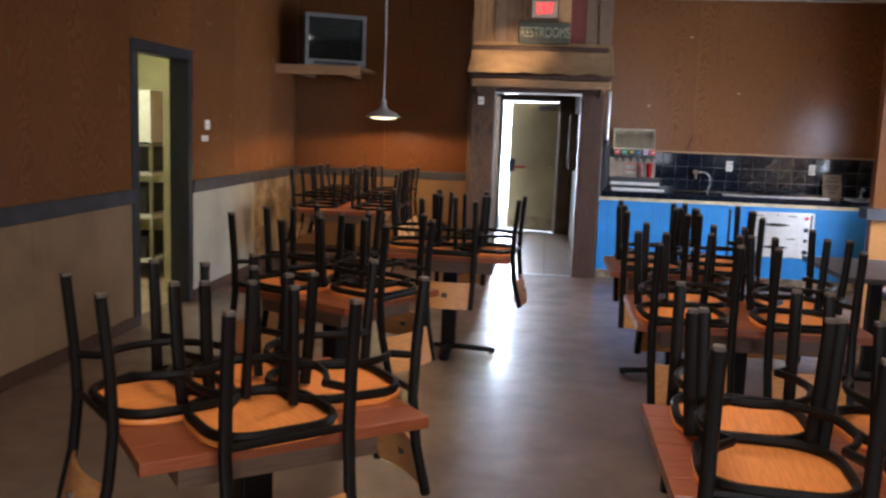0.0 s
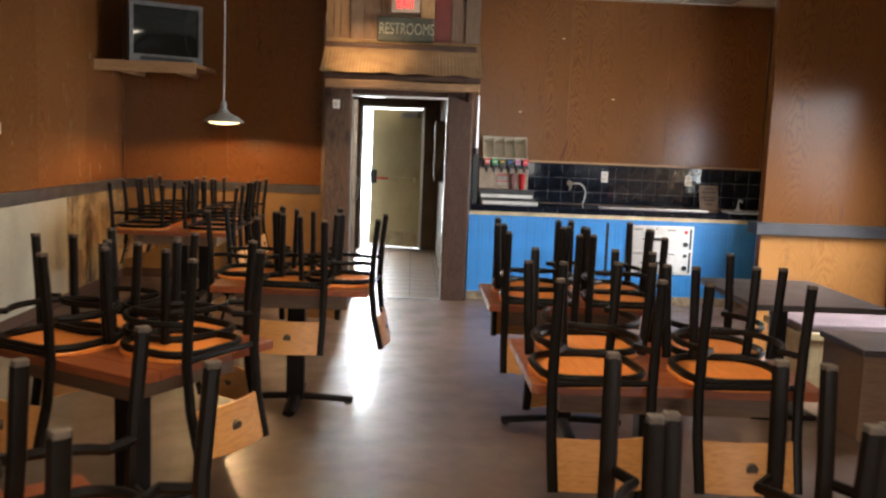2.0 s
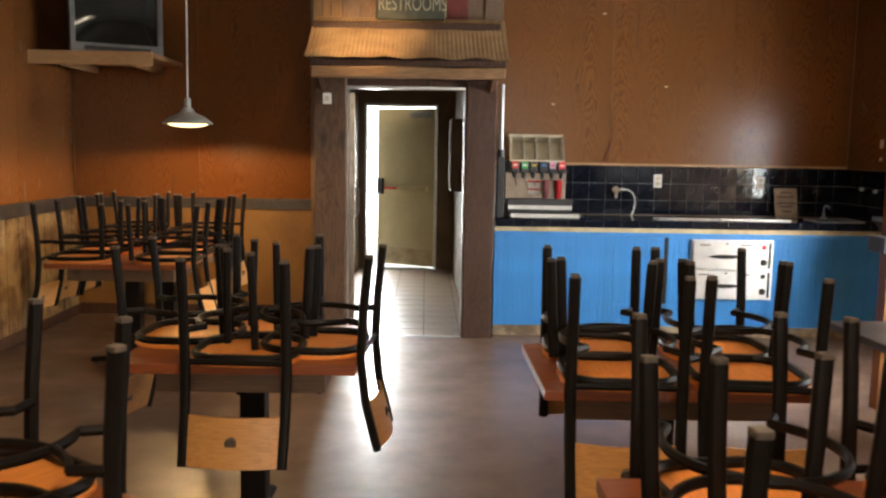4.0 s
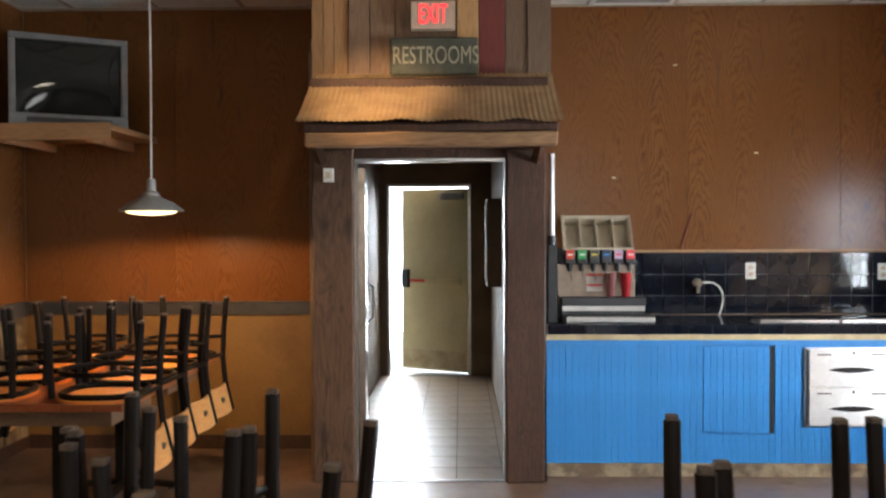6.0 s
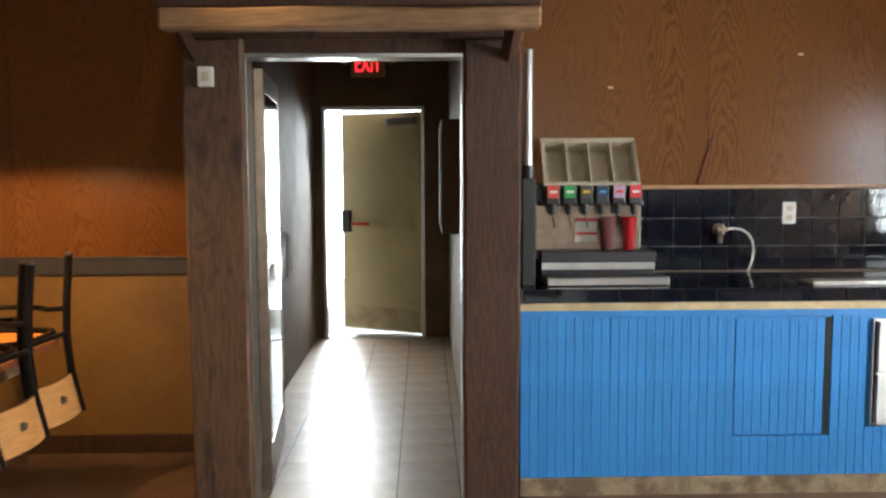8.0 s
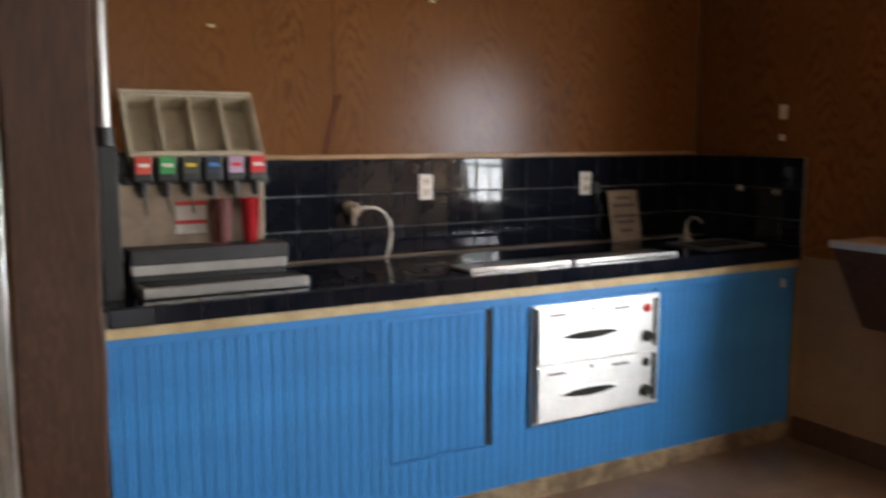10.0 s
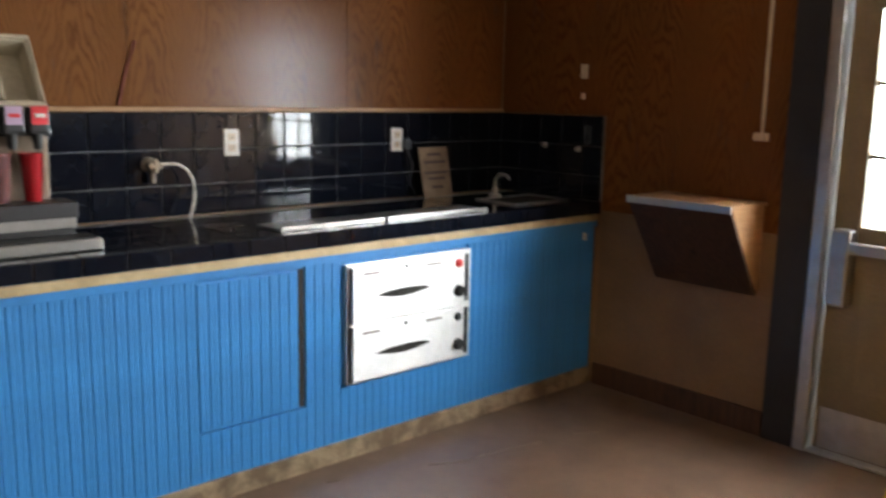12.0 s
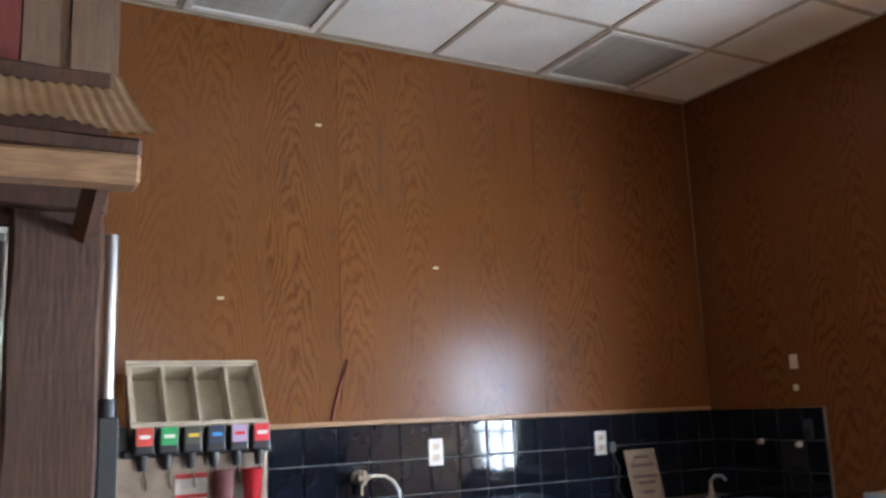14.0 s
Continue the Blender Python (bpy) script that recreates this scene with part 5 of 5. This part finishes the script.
part("tube", sweep(bmesh.new(), [(-0.008, 0, 0.02), (-0.008, 0, CEIL - 1.34)], 0.008), M_IVORY, cd, smooth=True)
part("end_box", boxes((-0.03, 0, -0.03, 0.03, -0.012, 0.022), bevel=0.003), M_IVORY, cd)

# tip-out wall box
wb = holder("wall_box", "wooden wall-hung box with a sloping dark front and pale top", "wall box", (RIGHT - 0.006, 8.915, 0.655))
for y in (-0.245, 0.23):
    bm = bmesh.new()
    prism(bm, [(-0.285, 0.385), (0.0, 0.385), (0.0, 0.0), (-0.03, 0.0)], -0.0075, 0.0075, pose(0, y + 0.0075, 0, 90))
    # pale wood carries the daylight on this side in its colour
    part("side", bm, M_SHELF, wb, "plywood side, paler for the daylight that falls on it")
bm = bmesh.new()
prism(bm, [(-0.29, 0.385), (-0.035, -0.005), (-0.05, -0.012), (-0.305, 0.378)], -0.255, 0.255, pose(0, 0, 0, 90))
part("front", bm, M_POST, wb, "dark sloping front board")
part("top", boxes((-0.305, 0.0, -0.26, 0.26, 0.386, 0.40), bevel=0.003), M_SHELF, wb, "wooden top")
part("front_lip", boxes((-0.315, -0.3055, -0.26, 0.26, 0.37, 0.402), bevel=0.002), M_ALU, wb)

ws = holder("wet_floor_sign", "yellow plastic wet floor sign standing folded out", "floor sign", (3.92, 7.755, 0))
ws.rotation_euler = (0, 0, radians(90))
for s in (-1, 1):
    bm = bmesh.new()
    prism(bm, [(-0.15, 0.0), (0.15, 0.0), (0.1, 0.6), (-0.1, 0.6)], -0.006, 0.006, pose(0, s * 0.1, 0, 90 + s * 10))
    part("panel", bm, M_YELLOW, ws)
part("hinge", sweep(bmesh.new(), [(-0.1, 0, 0.595), (0.1, 0, 0.595)], 0.012), M_YELLOW, ws)

thing("stick", sweep(bmesh.new(), [(2.093, 10.272, 1.425), (2.13, 10.273, 1.56), (2.172, 10.274, 1.678)], 0.006), M_BARN_RED, "thin dark wooden stick leaning on the plywood wall", "stick")

# pale bits of string left on the floor by the counter
for run in (((2.92, 9.32), (3.05, 9.255), (3.23, 9.235), (3.457, 9.18)), ((3.637, 9.147), (3.69, 9.12), (3.738, 9.097)), ((2.507, 9.45), (2.563, 9.43))):
    thing("string", sweep(bmesh.new(), [(a, b, 0.0025) for a, b in run], 0.0018), M_PLATE, "pale bit of string lying on the concrete floor", "string", "bits of string")

# ---- chairs and tables ----
SEAT_H = 0.39


def make_chair():
    """A steel-framed chair, upright: the seat at SEAT_H, the back towards -y."""
    c = holder("cafe_chair", "black steel cafe chair with plywood seat, upturned on a table", "chair", group="upturned chairs")

    def outline(w, d, r, n=7):
        pts = []
        for cx, cy, a0 in ((w - r, d - r, 0), (-w + r, d - r, 90), (-w + r * 0.8, -d + r * 0.8, 180), (w - r * 0.8, -d + r * 0.8, 270)):
            for k in range(n):
                a = radians(a0 + 90 * k / (n - 1))
                q = r if a0 < 180 else r * 0.8
                pts.append((cx + q * math.cos(a), cy + q * math.sin(a)))
        return pts
    bm = bmesh.new()
    prism(bm, outline(0.198, 0.2, 0.15), SEAT_H - 0.016, SEAT_H)
    bmesh.ops.bevel(bm, geom=[e for e in bm.edges if abs(e.verts[0].co.z - e.verts[1].co.z) < 1e-6], offset=0.004, segments=1, affect="EDGES")
    part("seat", bm, M_SEAT, c, "orange-brown plywood seat", True)
    bm = bmesh.new()
    sweep(bm, [(x, y, SEAT_H - 0.03) for x, y in outline(0.186, 0.188, 0.14)], 0.013, 0.015, 6, True)
    part("seat_ring", bm, M_FRAME, c, smooth=True)
    arc = [(0.192 * math.cos(radians(a)), 0.005 + 0.205 * math.sin(radians(a)), SEAT_H - 0.135) for a in range(-62, 243, 12)]
    arc = [(0.172, -0.215, SEAT_H - 0.135)] + arc[1:-1] + [(-0.172, -0.215, SEAT_H - 0.135)]
    bm = bmesh.new()
    sweep(bm, arc, 0.01, 0.013, 6)
    part("stretcher_hoop", bm, M_FRAME, c, smooth=True)
    for s in (-1, 1):
        bm = bmesh.new()
        sweep(bm, [(s * 0.16, 0.19, SEAT_H - 0.025), (s * 0.172, 0.195, 0.2), (s * 0.18, 0.2, 0.012)], 0.0195, 0.016, 8)
        leg = part("leg", bm, M_FRAME, c, smooth=True)
        part("glide", boxes((s * 0.18 - 0.014, s * 0.18 + 0.014, 0.186, 0.214, 0, 0.014), bevel=0.004), M_GLIDE, leg)
        bm = bmesh.new()
        sweep(bm, [(s * 0.18, -0.235, 0.012), (s * 0.18, -0.215, 0.22), (s * 0.18, -0.208, SEAT_H), (s * 0.178, -0.225, SEAT_H + 0.16), (s * 0.175, -0.27, SEAT_H + 0.34)], 0.0195, 0.017, 8)
        leg = part("back_leg", bm, M_FRAME, c, smooth=True)
        part("glide", boxes((s * 0.18 - 0.014, s * 0.18 + 0.014, -0.25, -0.22, 0, 0.014), bevel=0.004), M_GLIDE, leg)
    bm = bmesh.new()
    n = 10
    a = [(-0.165 + 0.33 * k / n, -0.232 - 0.028 * (1 - (2 * k / n - 1) ** 2)) for k in range(n + 1)]
    b = [(x, y + 0.011) for x, y in a[::-1]]
    prism(bm, a + b, SEAT_H + 0.165, SEAT_H + 0.335)
    for v in bm.verts:
        v.co.y -= 0.25 * (v.co.z - SEAT_H - 0.165)
    part("back_panel", bm, M_BACK, c, "tan plywood back panel", True)
    bm = bmesh.new()
    lathe(bm, [(0.021, -0.0015), (0.021, 0.0165)], sides=16, m=Matrix.Translation((0, -0.285, SEAT_H + 0.25)) @ pose(0, 0, 0, -90 - 14))
    part("grommet", bm, M_GLIDE, c, "dark round grommet in the back")
    bm = bmesh.new()
    sweep(bm, [(-0.178, -0.21, SEAT_H - 0.02), (0.178, -0.21, SEAT_H - 0.02)], 0.009, 0.012, 6)
    part("cross_bar", bm, M_FRAME, c, smooth=True)
    return c


TABLE_H = 0.75


def make_table(w, d, label):
    t = holder("cafe_table", label, "table", group="dining tables")
    n = 6
    for k in range(n):
        y0 = -d / 2 + d * k / n
        part("board", boxes((-w / 2, w / 2, y0 + 0.0006, y0 + d / n - 0.0006, TABLE_H - 0.036, TABLE_H), bevel=0.003), M_TABLE, t)
    part("apron", boxes((-w / 2 + 0.12, w / 2 - 0.12, -d / 2 + 0.1, d / 2 - 0.1, TABLE_H - 0.13, TABLE_H - 0.0365), bevel=0.003), M_BOOTH, t)
    for s in (-1, 1):
        for dx, dy, reach in ((s, 0, 0.34), (0, s, 0.3)):
            bm = sweep(bmesh.new(), [(dx * r, dy * r, z) for r, z in ((0.02, 0.046), (reach * 0.5, 0.04), (reach - 0.03, 0.03), (reach - 0.008, 0.028), (reach, 0.026))], 0.036, 0.019, 10)
            part("foot", bm, M_FRAME, t, smooth=True)
            part("foot_glide", lathe(bmesh.new(), [(0.018, 0.0), (0.018, 0.014)], at=(dx * (reach - 0.03), dy * (reach - 0.03), 0), sides=10), M_GLIDE, t)
    part("column", boxes((-0.05, 0.05, -0.05, 0.05, 0.03, TABLE_H - 0.131), bevel=0.008), M_FRAME, t)
    return t


# each table: centre, turn, length, depth, and its chairs (along, side, turn by chance)
RB = "red-brown plank cafe table on a black pedestal, chairs upturned on it"
TABLES = (
    (-0.40, 2.35, 38, 0.84, 0.74, ((-0.05, "front"), (0.0, "rear"), (0.1, "lo"), (0.0, "hi"))),
    (-0.60, 4.25, -31, 0.82, 0.72, ((-0.17, "front"), (0.06, "rear"), (0.1, "lo"), (0.02, "hi"))),
    (-0.17, 5.92, 0, 0.86, 0.72, ((0.03, "front"), (0.05, "rear"), (0.06, "lo"), (-0.08, "hi"))),
    (1.335, 2.24, 0, 1.04, 0.72, ((-0.25, "front"), (0.24, "front"), (-0.25, "rear"), (0.24, "rear"))),
    (1.445, 4.16, 0, 1.05, 0.72, ((-0.31, "front"), (0.22, "front"), (-0.22, "rear"), (0.29, "rear"))),
    (1.37, 5.62, 0, 0.94, 0.69, ((-0.2, "front"), (0.24, "front"), (-0.21, "rear"), (0.26, "rear"))),
    (-1.50, 8.50, 90, 0.78, 0.9, ((-0.2, "front"), (0.2, "front"), (-0.2, "rear"), (0.2, "rear"))),
    (-1.50, 9.30, 90, 0.78, 0.9, ((-0.2, "front"), (0.2, "front"), (-0.2, "rear"), (0.2, "rear"))),
)
chair = make_chair()
first = None
rnd = random.Random(5)
FLIP = pose(0, 0, 0, 0, 180, 0)
for cx, cy, turn, w, d, chairs in TABLES:
    t = make_table(w, d, RB)
    base = pose(cx, cy, 0, 0, 0, turn)
    t.matrix_basis = base
    for along, side in chairs:
        out = {"front": 0, "rear": 180, "lo": 270, "hi": 90}[side]
        reach = (d if side in ("front", "rear") else w) / 2
        inset = reach - 0.17
        m = base @ pose(0, 0, 0, 0, 0, out) @ pose(along if out in (0, 90) else -along, -inset + rnd.uniform(-0.012, 0.012), TABLE_H + SEAT_H + 0.001, 0, 0, rnd.uniform(-7, 7)) @ FLIP
        if first is None:
            first = chair
            chair.matrix_basis = m
        else:
            copy_thing(chair, m)

# ---- booths beside the partition ----
bt = holder("booth_table", "dark laminate booth table fixed beside the partition", "table", (2.76, 6.03, 0))
part("top", boxes((-0.36, 0.40, -0.49, 0.49, 0.715, 0.75), bevel=0.006), M_LAMINATE, bt)
part("column", boxes((-0.04, 0.04, -0.04, 0.04, 0.03, 0.714), bevel=0.006), M_FRAME, bt)
part("foot_plate", boxes((-0.2, 0.2, -0.2, 0.2, 0.0, 0.03), bevel=0.01), M_FRAME, bt)
bb = holder("booth_bench", "cream beadboard bench box with a mauve vinyl cushion", "bench", (3.64, 6.62, 0))
part("box", boxes((-0.56, 0.62, -0.26, 0.3, 0.0, 0.38)), M_CREAM, bb)
me = slat_mesh(0.05, 0.03, 0.375, 0.012)
me.materials[0] = M_CREAM
for k in range(23):
    piece("slat", me, bb, (-0.55 + 0.05 * k, -0.2725, 0))
part("top_frame", boxes((-0.59, 0.635, -0.29, 0.32, 0.381, 0.43), bevel=0.008), M_CREAM, bb)
part("cushion", boxes((-0.57, 0.62, -0.26, 0.3, 0.4305, 0.485), bevel=0.022), M_CUSHION, bb, "mauve vinyl cushion", True)
bk = holder("booth_cabinet", "brown wooden booth box with a dark lid", "cabinet", (3.62, 5.72, 0))
part("box", boxes((-0.6, 0.62, -0.24, 0.24, 0.0, 0.49), bevel=0.006), M_BOOTH, bk)
part("lid", boxes((-0.62, 0.635, -0.26, 0.26, 0.491, 0.53), bevel=0.008), M_LAMINATE, bk)

# ---- outside ----
# plain sheets that glow, added in place of the bright view outdoors
thing("backdrop", boxes((-8, 8, 19.0, 19.2, -0.16, 7)), M_SKYGLOW, "glowing sheet for the overexposed daylight beyond the back door", "backdrop", kind="structure")
thing("backdrop_side", boxes((8.0, 8.2, 3, 14, -0.16, 6)), M_SKYGLOW, "glowing sheet for the overexposed daylight beyond the side door", "backdrop", kind="structure")
# corridor floor tiles
TF = 0.2975
for i in range(5):
    for j in range(14):
        x0, x1 = max(CX0 + i * TF - 0.06, -0.33), min(CX0 + (i + 1) * TF - 0.06, CX1)
        y0, y1 = 9.50 + j * TF * 0.95, min(9.50 + (j + 1) * TF * 0.95, CY1 + 0.1)
        if x1 - x0 < 0.03 or y1 - y0 < 0.03:
            continue
        bm = boxes((0.003, x1 - x0 - 0.003, 0.003, y1 - y0 - 0.003, -0.006, 0.0))
        t = piece("tile", mesh_of("tile", bm, M_TILE_F), corr_floor, (x0, y0, 0.0))
